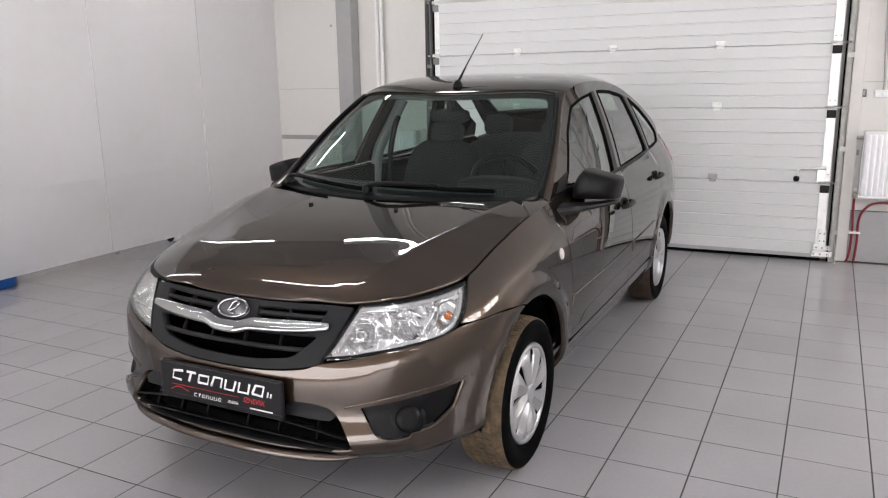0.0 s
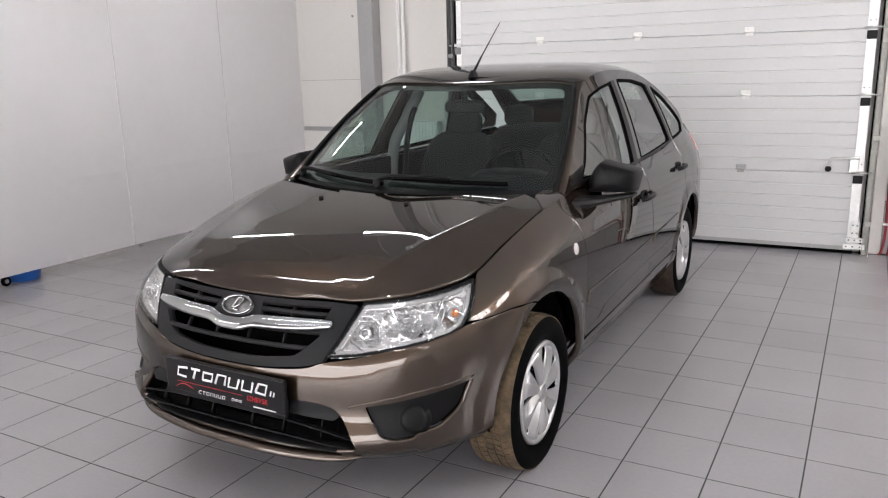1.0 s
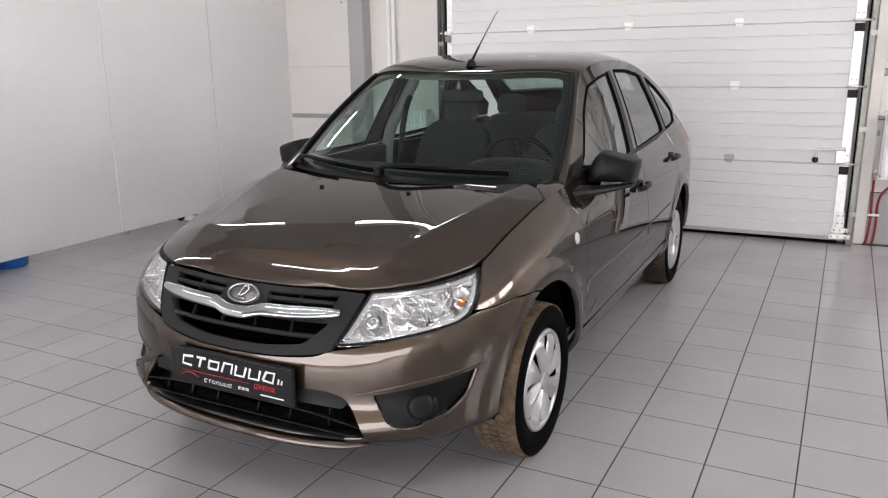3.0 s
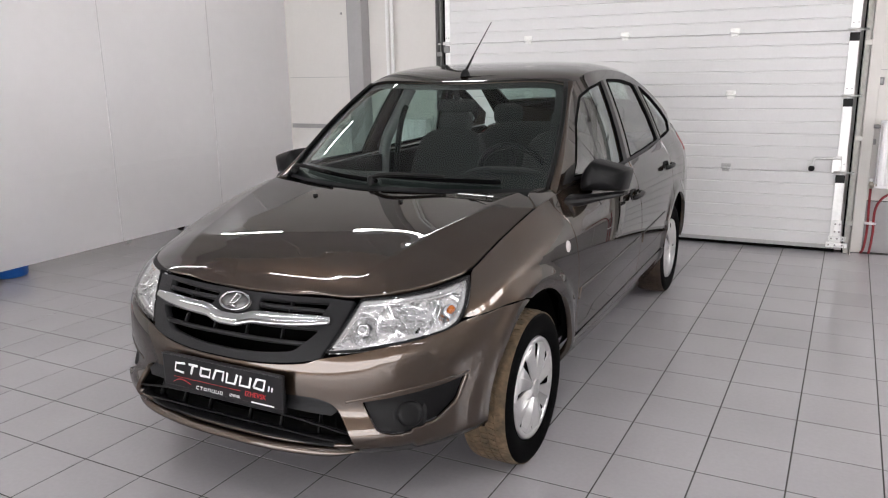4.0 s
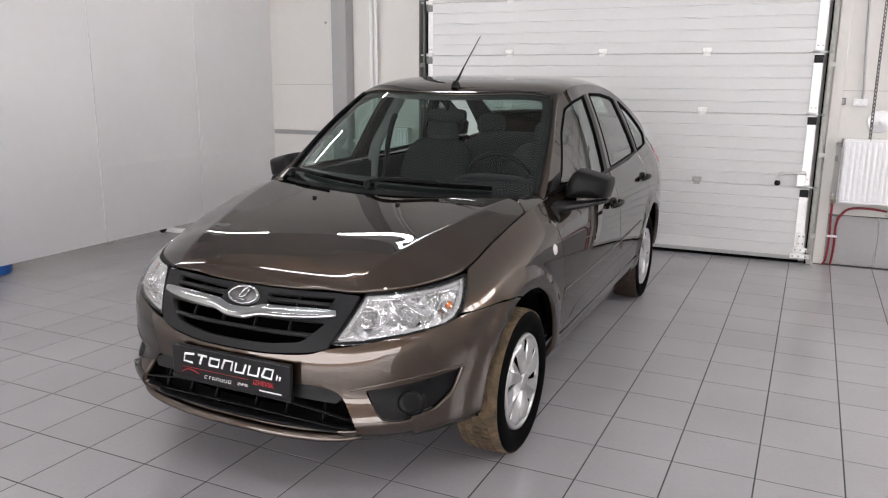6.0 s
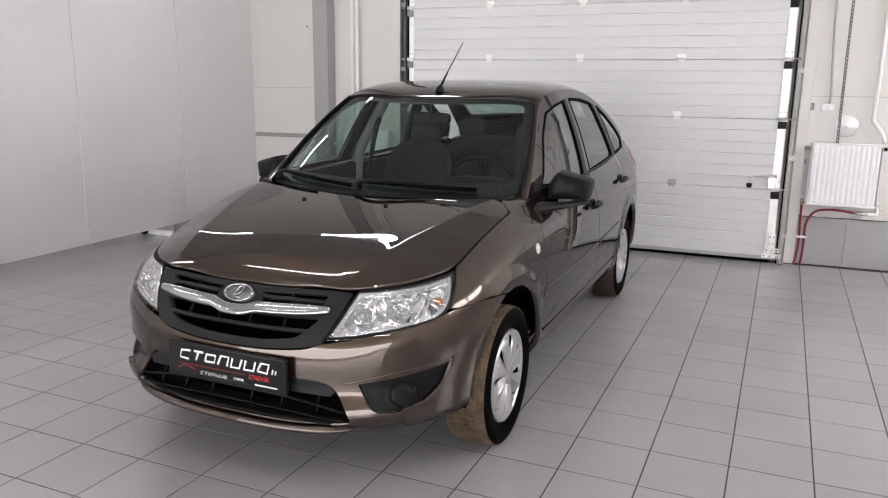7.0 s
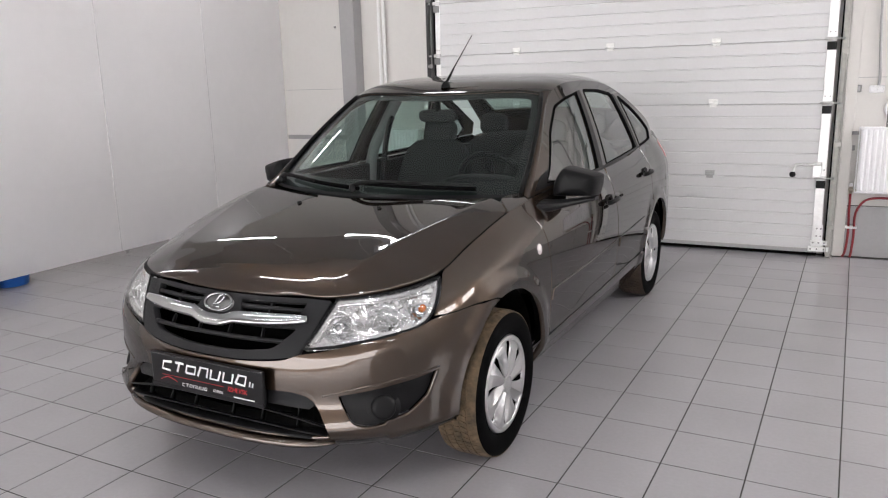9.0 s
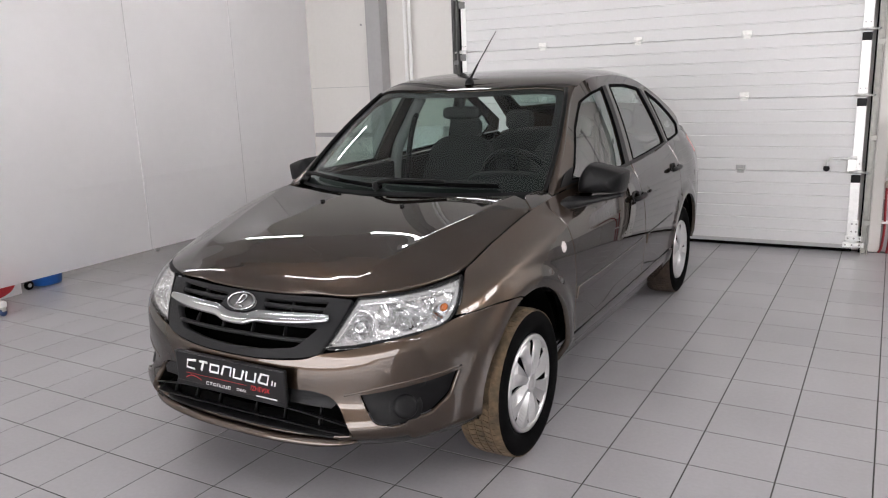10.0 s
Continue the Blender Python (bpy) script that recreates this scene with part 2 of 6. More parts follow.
def inside(p, poly):
    x, y = p
    c = False
    j = len(poly) - 1
    for i in range(len(poly)):
        xi, yi = poly[i]
        xj, yj = poly[j]
        if (yi > y) != (yj > y) and x < (xj - xi) * (y - yi) / (yj - yi) + xi:
            c = not c
        j = i
    return c


def resample(poly, step):
    out = []
    for i in range(len(poly)):
        a, b = poly[i], poly[(i + 1) % len(poly)]
        n = max(1, int(math.dist(a, b) / step + 0.5))
        out += [(a[0] + (b[0] - a[0]) * k / n, a[1] + (b[1] - a[1]) * k / n) for k in range(n)]
    return out


def rounded(poly, r, segs=4):
    """A polygon with its corners rounded."""
    out = []
    k = len(poly)
    for i in range(k):
        p0, p1, p2 = Vector(poly[i - 1]), Vector(poly[i]), Vector(poly[(i + 1) % k])
        a, b = p0 - p1, p2 - p1
        q = min(r, a.length * 0.45, b.length * 0.45)
        s, e = p1 + a.normalized() * q, p1 + b.normalized() * q
        for j in range(segs + 1):
            t = j / segs
            v = (1 - t) ** 2 * s + 2 * t * (1 - t) * p1 + t * t * e
            out.append((v.x, v.y))
    return out


def spline(pts, steps=6):
    """An open smooth line through 2D points."""
    out = []
    k = len(pts)
    v = [Vector(p) for p in pts]
    for i in range(k - 1):
        p0, p1, p2, p3 = v[max(i - 1, 0)], v[i], v[i + 1], v[min(i + 2, k - 1)]
        for q in range(steps):
            t = q / steps
            o = 0.5 * (2 * p1 + (p2 - p0) * t + (2 * p0 - 5 * p1 + 4 * p2 - p3) * t * t + (3 * p1 - p0 - 3 * p2 + p3) * t ** 3)
            out.append((o.x, o.y))
    out.append(tuple(v[-1]))
    return out


def area2(poly):
    return sum(poly[i - 1][0] * poly[i][1] - poly[i][0] * poly[i - 1][1] for i in range(len(poly))) / 2


def grown(poly, d):
    """The polygon moved outwards by d (inwards where negative)."""
    sg = 1 if area2(poly) > 0 else -1
    out = []
    k = len(poly)
    for i in range(k):
        a, b, c = Vector(poly[i - 1]), Vector(poly[i]), Vector(poly[(i + 1) % k])
        e1, e2 = (b - a), (c - b)
        if e1.length < 1e-9 or e2.length < 1e-9:
            out.append(poly[i])
            continue
        e1.normalize()
        e2.normalize()
        n1, n2 = Vector((e1.y, -e1.x)), Vector((e2.y, -e2.x))
        n = n1 + n2
        if n.length < 1e-6:
            n = n1
        n.normalize()
        q = d * sg / max(0.5, n.dot(n1))
        out.append((b.x + n.x * q, b.y + n.y * q))
    return out


from mathutils.geometry import delaunay_2d_cdt


def patch(name, surf, poly, mat, parent, holes=(), step=0.03, lift=0.0, flange=0.012, label="", mirror=False, hole_flange=None, swap=False, both=False):
    """A panel of a smooth surface surf(a, b), cut to an outline with holes, its edges turned inwards by flange metres.
    mirror: on the other side of the car (x to -x); both: this side and its mirror image in one mesh."""
    e = 1e-3
    hole_flange = flange if hole_flange is None else hole_flange

    def at(a, b):
        p = surf(a, b)
        n = (surf(a + e, b) - surf(a - e, b)).cross(surf(a, b + e) - surf(a, b - e))
        if n.length < 1e-12:
            n = Vector((0, 0, 1))
        n.normalize()
        if swap:
            n = -n
        return p + n * lift, n

    loops = [resample(poly, step * 0.6)] + [resample(h, step * 0.6) for h in holes]
    verts, edges, tags = [], [], []
    for k, lp in enumerate(loops):
        base = len(verts)
        verts += [Vector(p) for p in lp]
        edges += [(base + i, base + (i + 1) % len(lp)) for i in range(len(lp))]
    xs, ys = [p[0] for p in loops[0]], [p[1] for p in loops[0]]
    nx, ny = int((max(xs) - min(xs)) / step) + 1, int((max(ys) - min(ys)) / step) + 1
    edge_pts = {}
    for v in verts:
        edge_pts.setdefault((int(v.x // step), int(v.y // step)), []).append(v)
    for i in range(nx + 1):
        for j in range(ny + 1):
            p = (min(xs) + i * step, min(ys) + j * step)
            if not inside(p, loops[0]) or any(inside(p, h) for h in loops[1:]):
                continue
            ci, cj = int(p[0] // step), int(p[1] // step)
            near = [v for di in (-1, 0, 1) for dj in (-1, 0, 1) for v in edge_pts.get((ci + di, cj + dj), ())]
            if all((v.x - p[0]) ** 2 + (v.y - p[1]) ** 2 > (0.45 * step) ** 2 for v in near):
                verts.append(Vector(p))
    vo, eo, fo, ov, oe, of = delaunay_2d_cdt(verts, edges, [], 0, 1e-6)
    faces = []
    for f in fo:
        c = (sum(vo[i].x for i in f) / 3, sum(vo[i].y for i in f) / 3)
        if inside(c, loops[0]) and not any(inside(c, h) for h in loops[1:]):
            faces.append(list(f))
    used = sorted({i for f in faces for i in f})
    index = {v: i for i, v in enumerate(used)}
    faces = [[index[i] for i in f] for f in faces]
    pos, nor = [], []
    for i in used:
        p, n = at(vo[i].x, vo[i].y)
        pos.append(p)
        nor.append(n)
    # face winding along the surface normal
    flip = sum((pos[q[1]] - pos[q[0]]).cross(pos[q[2]] - pos[q[0]]).dot(nor[q[0]]) for q in faces) < 0
    if flip:
        faces = [f[::-1] for f in faces]
    count = {}
    for f in faces:
        for i in range(3):
            count[(f[i], f[(i + 1) % 3])] = 1
    rim = [(a, b) for a, b in count if (b, a) not in count]
    if flange:
        inner = {}
        for a, b in rim:
            out = (pos[b] - pos[a]).cross(nor[a])
            out.normalize()
            for v in (a, b):
                inner.setdefault(v, []).append(out)
        new_i = {}
        hole_polys = loops[1:]
        for v, outs in inner.items():
            o = sum(outs, Vector()).normalized()
            uv = vo[used[v]]
            depth = flange
            if hole_flange != flange and hole_polys:
                near_hole = min(((uv.x - q[0]) ** 2 + (uv.y - q[1]) ** 2) for h in hole_polys for q in h)
                if near_hole < 1e-6:
                    depth = hole_flange
            p = pos[v] - nor[v] * depth
            new_i[v] = len(pos)
            pos.append(p)
            nor.append(o)
        for a, b in rim:
            faces.append([b, a, new_i[a], new_i[b]])
    sides = [False, True] if both else [mirror]
    apos, anor, afaces = [], [], []
    for sd in sides:
        k = len(apos)
        if sd:
            apos += [Vector((-p.x, p.y, p.z)) for p in pos]
            anor += [Vector((-n.x, n.y, n.z)) for n in nor]
            afaces += [[k + i for i in f[::-1]] for f in faces]
        else:
            apos += pos
            anor += nor
            afaces += [[k + i for i in f] for f in faces]
    me = bpy.data.meshes.new(name)
    me.from_pydata(apos, [], afaces)
    me.materials.append(mat)
    me.shade_smooth()
    me.normals_split_custom_set_from_vertices(anor)
    ob = new(name, me)
    if parent is not None:
        ob.parent = parent
    return tagged(ob, label)


def writing(name, words, size, mat, parent, m, depth=0.001, shear=0.0, stretch=1.0, align="CENTER", label=""):
    """Raised letters from the built-in font, as a mesh."""
    cu = bpy.data.curves.new(name, "FONT")
    cu.body, cu.size, cu.extrude, cu.shear, cu.align_x, cu.align_y = words, size, depth, shear, align, "CENTER"
    cu.resolution_u = 3
    tmp = bpy.data.objects.new("tmp", cu)
    me = bpy.data.meshes.new_from_object(tmp)
    bpy.data.objects.remove(tmp)
    me.name = name
    me.transform(Matrix.Diagonal((stretch, 1, 1, 1)))
    me.materials.clear()
    me.materials.append(mat)
    ob = new(name, me)
    ob.parent = parent
    ob.matrix_basis = m
    return tagged(ob, label)


# ---- the hall ----
X0, X1, Y0R, Y1, H = -7.0, 4.2, -5.0, 6.72, 4.6
DX0, DX1, DTOP = -3.16, 0.26, 3.0


def structure(name, bm, mat, label, category):
    return tagged(part(name, bm, mat), label, category, "", "structure")


b = box(X0, DX0 + 0.05, Y1, Y1 + 0.2, 0, H)
box(DX1 - 0.05, X1, Y1, Y1 + 0.2, 0, H, bm=b)
box(DX0 + 0.05, DX1 - 0.05, Y1, Y1 + 0.2, DTOP - 0.05, H, bm=b)
structure("wall_north", b, WALL, "cream sandwich panel wall with a wide door opening", "wall")
structure("wall_west", box(X0 - 0.2, X0, Y0R - 0.2, Y1 + 0.2, 0, H), WALL, "cream panel wall", "wall")
b = box(X1, X1 + 0.2, Y0R - 0.2, Y1 + 0.2, 0, 1.7)
box(X1, X1 + 0.2, Y0R - 0.2, Y1 + 0.2, 3.3, H, bm=b)
WIN_Y = [(2.5, 4.3), (4.6, 6.4)]
edges_y = [Y0R - 0.2] + [v for w in WIN_Y for v in w] + [Y1 + 0.2]
for ya, yb in zip(edges_y[::2], edges_y[1::2]):
    box(X1, X1 + 0.2, ya, yb, 1.7, 3.3, bm=b)
structure("wall_east", b, WALL, "cream panel wall with two windows", "wall")
for k, (ya, yb) in enumerate(WIN_Y):
    w = thing("window_%d" % (k + 1), pose(X1 + 0.1, (ya + yb) / 2, 2.5), "white-framed window with daylight behind it", "window", "windows", "structure")
    for dy in (-0.87, -0.29, 0.29, 0.87):
        part("window_frame", box(-0.03, 0.03, dy - 0.03, dy + 0.03, -0.8, 0.8, 0.004), WHITE_PAINT, w)
    for dz in (-0.77, 0.77):
        part("window_frame", box(-0.03, 0.03, -0.9, 0.9, dz - 0.03, dz + 0.03, 0.004), WHITE_PAINT, w)
tagged(part("backdrop", box(X1 + 0.5, X1 + 0.52, Y0R, Y1, 1.2, 4.0), DAYLIGHT_EAST), "pale daylight sky outside the windows", "sky", "", "structure")
# unseen glazed front, added as a broad soft light on the bumper
SX0, SX1, SZL, SZH = -6.8, 4.0, 0.22, 2.45
b = box(X0, X1, Y0R - 0.2, Y0R, 0, SZL)
box(X0, X1, Y0R - 0.2, Y0R, SZH, H, bm=b)
box(X0, SX0, Y0R - 0.2, Y0R, SZL, SZH, bm=b)
box(SX1, X1, Y0R - 0.2, Y0R, SZL, SZH, bm=b)
structure("wall_south", b, WALL, "cream panel wall with one wide glazed front", "wall")
w = thing("window_3", pose((SX0 + SX1) / 2, Y0R - 0.1, 0), "unseen wide white-framed glazed front, added to light the car's nose", "window", "windows", "structure")
hw = (SX1 - SX0) / 2
for dx in (-hw + 0.03, hw - 0.03):
    part("window_frame", box(dx - 0.03, dx + 0.03, -0.03, 0.03, SZL, SZH, 0.004), WHITE_PAINT, w)
for z in (SZL + 0.03, SZH - 0.03):
    part("window_frame", box(-hw, hw, -0.028, 0.028, z - 0.03, z + 0.03, 0.004), WHITE_PAINT, w)
tagged(part("backdrop", box(X0, X1, Y0R - 0.52, Y0R - 0.5, 0.0, 3.6), FRONT_FILL), "glowing sheet added behind the glazed front", "sky", "", "structure")
structure("ceiling", box(X0 - 0.2, X1 + 0.2, Y0R - 0.2, Y1 + 0.2, H, H + 0.2), CEIL, "pale grey ceiling", "ceiling")
structure("ground", box(X0 - 0.2, X1 + 0.2, Y0R - 0.2, Y1 + 1.0, -0.2, -0.0011), GROUT, "dark grout bed under the tiles", "floor")

# lamps: bright lines under the ceiling
def led_line(x0, y0, x1, y1, z=3.08, w=0.036):
    L = math.hypot(x1 - x0, y1 - y0)
    lamp = thing("ceiling_lamp", pose((x0 + x1) / 2, (y0 + y1) / 2, z, 0, 0, math.degrees(math.atan2(y1 - y0, x1 - x0))), "slim linear lamp hung below the ceiling", "lamp", "ceiling lamps")
    part("housing", box(-L / 2, L / 2, -w / 2 - 0.01, w / 2 + 0.01, 0.012, 0.07, 0.004), LED_HOUSING, lamp)
    part("diffuser", box(-L / 2 + 0.005, L / 2 - 0.005, -w / 2, w / 2, 0, 0.012), LED, lamp)
    for q in (-0.4, 0.4):
        part("hanger", tube([(q * L, 0, 0.07), (q * L, 0, H - z)], 0.003, 6), LED_HOUSING, lamp)
    return lamp


for y in (0.75, 2.92, 4.95):
    for x0, x1 in ((-6.1, -4.5), (-3.55, -2.1)):
        led_line(x0, y, x1, y)
# unseen extra row, not mirrored in the hood; added to light the front
for x0, x1 in ((-6.8, -5.1), (-3.95, -2.35), (-0.6, 1.0), (2.2, 3.8)):
    led_line(x0, -1.6, x1, -1.6)
led_line(2.0, 0.75, 3.5, 0.75)
led_line(-0.6, 0.75, 0.9, 0.75)
led_line(0.7, 2.2, 2.0, 2.2)


# ---- the car ----
# Car axes: x to its left, y to its rear from the front axle, z up.
CAR_AT = pose(-1.625, 2.58, 0, 0, 0, -1.2)
PLAN = [(0, -0.757), (0.25, -0.741), (0.46, -0.685), (0.622, -0.585), (0.727, -0.452), (0.788, -0.285), (0.812, -0.05), (0.829, 0.2),
        (0.843, 0.5), (0.856, 1.0), (0.858, 1.6), (0.855, 2.1), (0.845, 2.5), (0.826, 2.9), (0.765, 3.2), (0.58, 3.42), (0, 3.49)]
PLAN_S = [0.0]
for pa, pb in zip(PLAN, PLAN[1:]):
    PLAN_S.append(PLAN_S[-1] + math.dist(pa, pb))
PX = Curve(PLAN_S, [p[0] for p in PLAN])
PY = Curve(PLAN_S, [p[1] for p in PLAN])
STATIONS = [PLAN_S[i] for i in (0, 2, 4, 6, 8, 11, 13, 16)]
# section rows from the bottom edge to the shoulder: height, and distance inside the plan line
ROW_Z = [Curve(STATIONS, v) for v in ((0.238, 0.238, 0.244, 0.244, 0.238, 0.235, 0.24, 0.28), (0.275, 0.275, 0.285, 0.305, 0.305, 0.305, 0.32, 0.36),
                                  (0.42, 0.42, 0.43, 0.45, 0.43, 0.43, 0.46, 0.5), (0.53, 0.545, 0.590, 0.605, 0.57, 0.57, 0.62, 0.66),
                                  (0.66, 0.665, 0.695, 0.745, 0.83, 0.88, 0.90, 0.90))]
ROW_D = [Curve(STATIONS, v) for v in ((0.055, 0.055, 0.055, 0.045, 0.065, 0.065, 0.05, 0.05), (0.0, 0.0, 0.010, 0.006, 0.03, 0.03, 0.02, 0.01),
                                  (0.012, 0.008, 0.005, 0.006, 0.012, 0.012, 0.005, 0.0), (0.020, 0.017, 0.003, 0.002, 0.0, 0.0, 0.0, 0.02),
                                  (0.076, 0.073, 0.043, 0.013, 0.022, 0.026, 0.03, 0.06))]
TOP_D = Curve(PLAN_S, (0.145, 0.143, 0.125, 0.119, 0.12, 0.112, 0.112, 0.113, 0.112, 0.072, 0.072, 0.085, 0.10, 0.12, 0.13, 0.14, 0.14))
TOP_Z = Curve(PLAN_S, (0.742, 0.744, 0.75, 0.76, 0.77, 0.79, 0.854, 0.911, 0.948, 0.964, 0.98, 0.995, 1.03, 1.05, 1.06, 1.06, 1.06))
for flat in (PY, TOP_D, TOP_Z, *ROW_Z, *ROW_D):
    flat.m[0] = flat.m[-1] = 0.0
ARCH_F, ARCH_R, ARCH_RAD = (0.03, 0.295), (2.49, 0.30), 0.362

from functools import lru_cache


@lru_cache(maxsize=None)
def section(s):
    zs = [c(s) for c in ROW_Z] + [TOP_Z(s)]
    ds = [c(s) for c in ROW_D] + [TOP_D(s)]
    e = 1e-3
    tx, ty = PX(s + e) - PX(s - e), PY(s + e) - PY(s - e)
    k = math.hypot(tx, ty)
    return Curve(zs, ds), PX(s), PY(s), ty / k, -tx / k


def skin(s, z):
    """The body's outer skin, by the length along the plan line and the height."""
    mir = s < 0
    c, x, y, nx, ny = section(round(abs(s), 6))
    d = c(z)
    for cy, cz in (ARCH_F, ARCH_R):
        r = math.hypot(y - cy, z - cz)
        if 0.3 < r < 0.55:
            k = min(1, max(0, (0.455 - r) / 0.07))
            d -= 0.013 * k * k * (3 - 2 * k) * min(1, max(0, (z - 0.2) / 0.1))
    p = Vector((x - nx * d, y - ny * d, z))
    if mir:
        p.x = -p.x
    return p


def side(y, z):
    """Where the plan line is y to the rear of the front axle."""
    lo, hi = 0.0, PLAN_S[-1]
    for _ in range(40):
        m = (lo + hi) / 2
        if PY(m) < y:
            lo = m
        else:
            hi = m
    return (lo, z)


def front(x, z):
    """Where the skin of the nose is x from the middle."""
    lo, hi = 0.0, PLAN_S[6]
    for _ in range(40):
        m = (lo + hi) / 2
        if skin(m, z).x < x:
            lo = m
        else:
            hi = m
    return (lo, z)


def arc(c, r, a0, a1, n=24):
    return [side(c[0] + r * math.cos(radians(a0 + (a1 - a0) * i / n)), c[1] + r * math.sin(radians(a0 + (a1 - a0) * i / n))) for i in range(n + 1)]


car = thing("car", CAR_AT, "brown-grey metallic hatchback car parked on grey floor tiles", "car")
S_END = side(0.5, 0.9)[0]

# the top edge of nose, wings and doors
EDGE = [skin(i * 0.02, TOP_Z(i * 0.02)) for i in range(int(S_END / 0.02) + 3)]
ys, keep = -9, []
for p in EDGE:
    if p.y > ys + 1e-4:
        keep.append(p)
        ys = p.y
EDGE_X = Curve([p.y for p in keep], [p.x for p in keep])
EDGE_Z = Curve([p.y for p in keep], [p.z for p in keep])
Y0 = keep[0].y
HOOD_C = Curve((Y0, Y0 + 0.03, Y0 + 0.10, -0.40, -0.2, 0.05, 0.25, 0.5), (0.742, 0.766, 0.800, 0.836, 0.885, 0.932, 0.962, 0.985))


HOOD_FOLD = Curve((-0.60, -0.394, -0.33, -0.136, -0.01, 0.132, 0.285, 0.5), (0.375, 0.436, 0.453, 0.502, 0.538, 0.575, 0.61, 0.645))


def hood_skin(x, y):
    xe = max(EDGE_X(y), 0.02)
    ze = EDGE_Z(y)
    q = min(abs(x) / xe, 1.05)
    zc = HOOD_C(y)
    smooth_z = zc - (zc - ze) * (0.45 * q ** 2 + 0.55 * q ** 4)
    # a near-flat middle, then a crease that runs from the lamps to the windscreen corners
    xc = -math.log(math.exp(-40 * HOOD_FOLD(y)) + math.exp(-40 * (xe - 0.035))) / 40
    if xc < 0.12:
        return Vector((x, y, smooth_z))
    zk = zc - 0.22 * (zc - ze) * min(1.0, 0.5 * (xc / 0.5) ** 2 + 0.35)
    ax = abs(x)
    w = 0.0035
    over = max(ax - xc, 0.0) + w * math.log1p(math.exp(-abs(ax - xc) / w))
    under = ax - over
    t = over / (xe - xc)
    f = under / xc
    z = zc - (zc - zk) * f ** 2 + 0.0032 * f ** 8 - (zk + 0.0032 - ze) * (0.80 * t + 0.20 * t ** 3)
    fade = min(1, max(0, (y + 0.585) / 0.24))
    fade = fade * fade * (3 - 2 * fade)
    z = smooth_z + (z - smooth_z) * fade
    return Vector((x, y, z))


# hood
rear_y = lambda x: 0.192 + 0.150 * (x / 0.66) ** 2
hx = [0.66 * i / 14 for i in range(15)]
right_edge = [(p.x - 0.0062, p.y + (0.002 if p.y < -0.3 else 0)) for p in keep if p.y < 0.238]
half = right_edge + [(0.7105, 0.252), (0.7060, 0.264), (0.6975, 0.276), (0.6840, 0.290), (0.6690, 0.310)] + [(x, rear_y(x)) for x in hx[::-1] if x < 0.655]
hood_poly = half + [(-x, y) for x, y in half[::-1] if x > 1e-6]
hood = patch("hood", hood_skin, hood_poly, PAINT, car, step=0.0072, flange=0.02)
for sx in (-1, 1):
    # near-black strip that puts the shade of the hood-to-wing gap into colour
    seam = [(sx * (p.x - 0.003), p.y, p.z - 0.005) for p in keep if -0.27 < p.y < 0.262]
    part("hood_seal", tube(seam, 0.0032, 8), CAVITY, car)
    p = hood_skin(0.21 * sx, 0.085)
    part("washer_jet", box(p.x - 0.0062, p.x + 0.008, p.y - 0.010, p.y + 0.008, p.z - 0.002, p.z + 0.009, 0.003), BLACK, hood)


# corner of the wing between hood and windscreen
top_half = ([(p.x + 0.001, p.y) for p in keep if 0.275 < p.y < 0.50] + [(0.712, 0.515), (0.680, 0.497), (0.656, 0.445), (0.646, 0.395), (0.6535, 0.345), (0.690, 0.2985), (0.716, 0.268)])
for sg in (False, True):
    patch("wing_top", lambda x, y: Vector((x, y, EDGE_Z(y) - 0.003 + 0.46 * (EDGE_X(y) - x) - 1.4 * (EDGE_X(y) - x) ** 2)), top_half, PAINT, car, step=0.015, flange=0.02, mirror=sg)


def mir(poly):
    return [(-a, b) for a, b in poly][::-1]


def sym(half):
    """A whole outline from the half that runs from the middle line round to the middle line again."""
    return half + [(-a, b) for a, b in half[::-1] if a > 1e-6]


def on_skin(s, z, lift=0.0):
    e = 1e-3
    n = (skin(s + e, z) - skin(s - e, z)).cross(skin(s, z + e) - skin(s, z - e)).normalized()
    return skin(s, z) + n * lift, n


def strip(name, line, h, lift, mat, parent, thick=0.012, label="", m=12):
    """A rounded bar of height h laid along a line of (s, z) on the skin."""
    b = bmesh.new()
    rings = []
    for q, (s, z) in enumerate(line):
        ring = []
        hh = h(q / (len(line) - 1)) if callable(h) else h
        tk = thick(q / (len(line) - 1)) if callable(thick) else thick
        for j in range(m):
            a = 2 * math.pi * j / m
            ca, sa = math.cos(a), math.sin(a)
            dz = 0.5 * hh * math.copysign(abs(ca) ** 0.6, ca)
            p, n = on_skin(s, z + dz)
            ring.append(b.verts.new(p + n * (lift + 0.5 * tk * math.copysign(abs(sa) ** 0.6, sa))))
        rings.append(ring)
    for ra, rb in zip(rings, rings[1:]):
        for j in range(m):
            b.faces.new((ra[j], ra[(j + 1) % m], rb[(j + 1) % m], rb[j]))
    b.faces.new(rings[0])
    b.faces.new(rings[-1])
    for f in b.faces:
        f.smooth = True
    bmesh.ops.recalc_face_normals(b, faces=b.faces[:])
    return part(name, b, mat, parent, label)


def nose_line(x0, x1, z_of, n=40):
    out = []
    for i in range(n + 1):
        x = x0 + (x1 - x0) * i / n
        z = z_of(x)
        s = front(abs(x), z)[0]
        out.append((s if x >= 0 else -s, z))
    return out


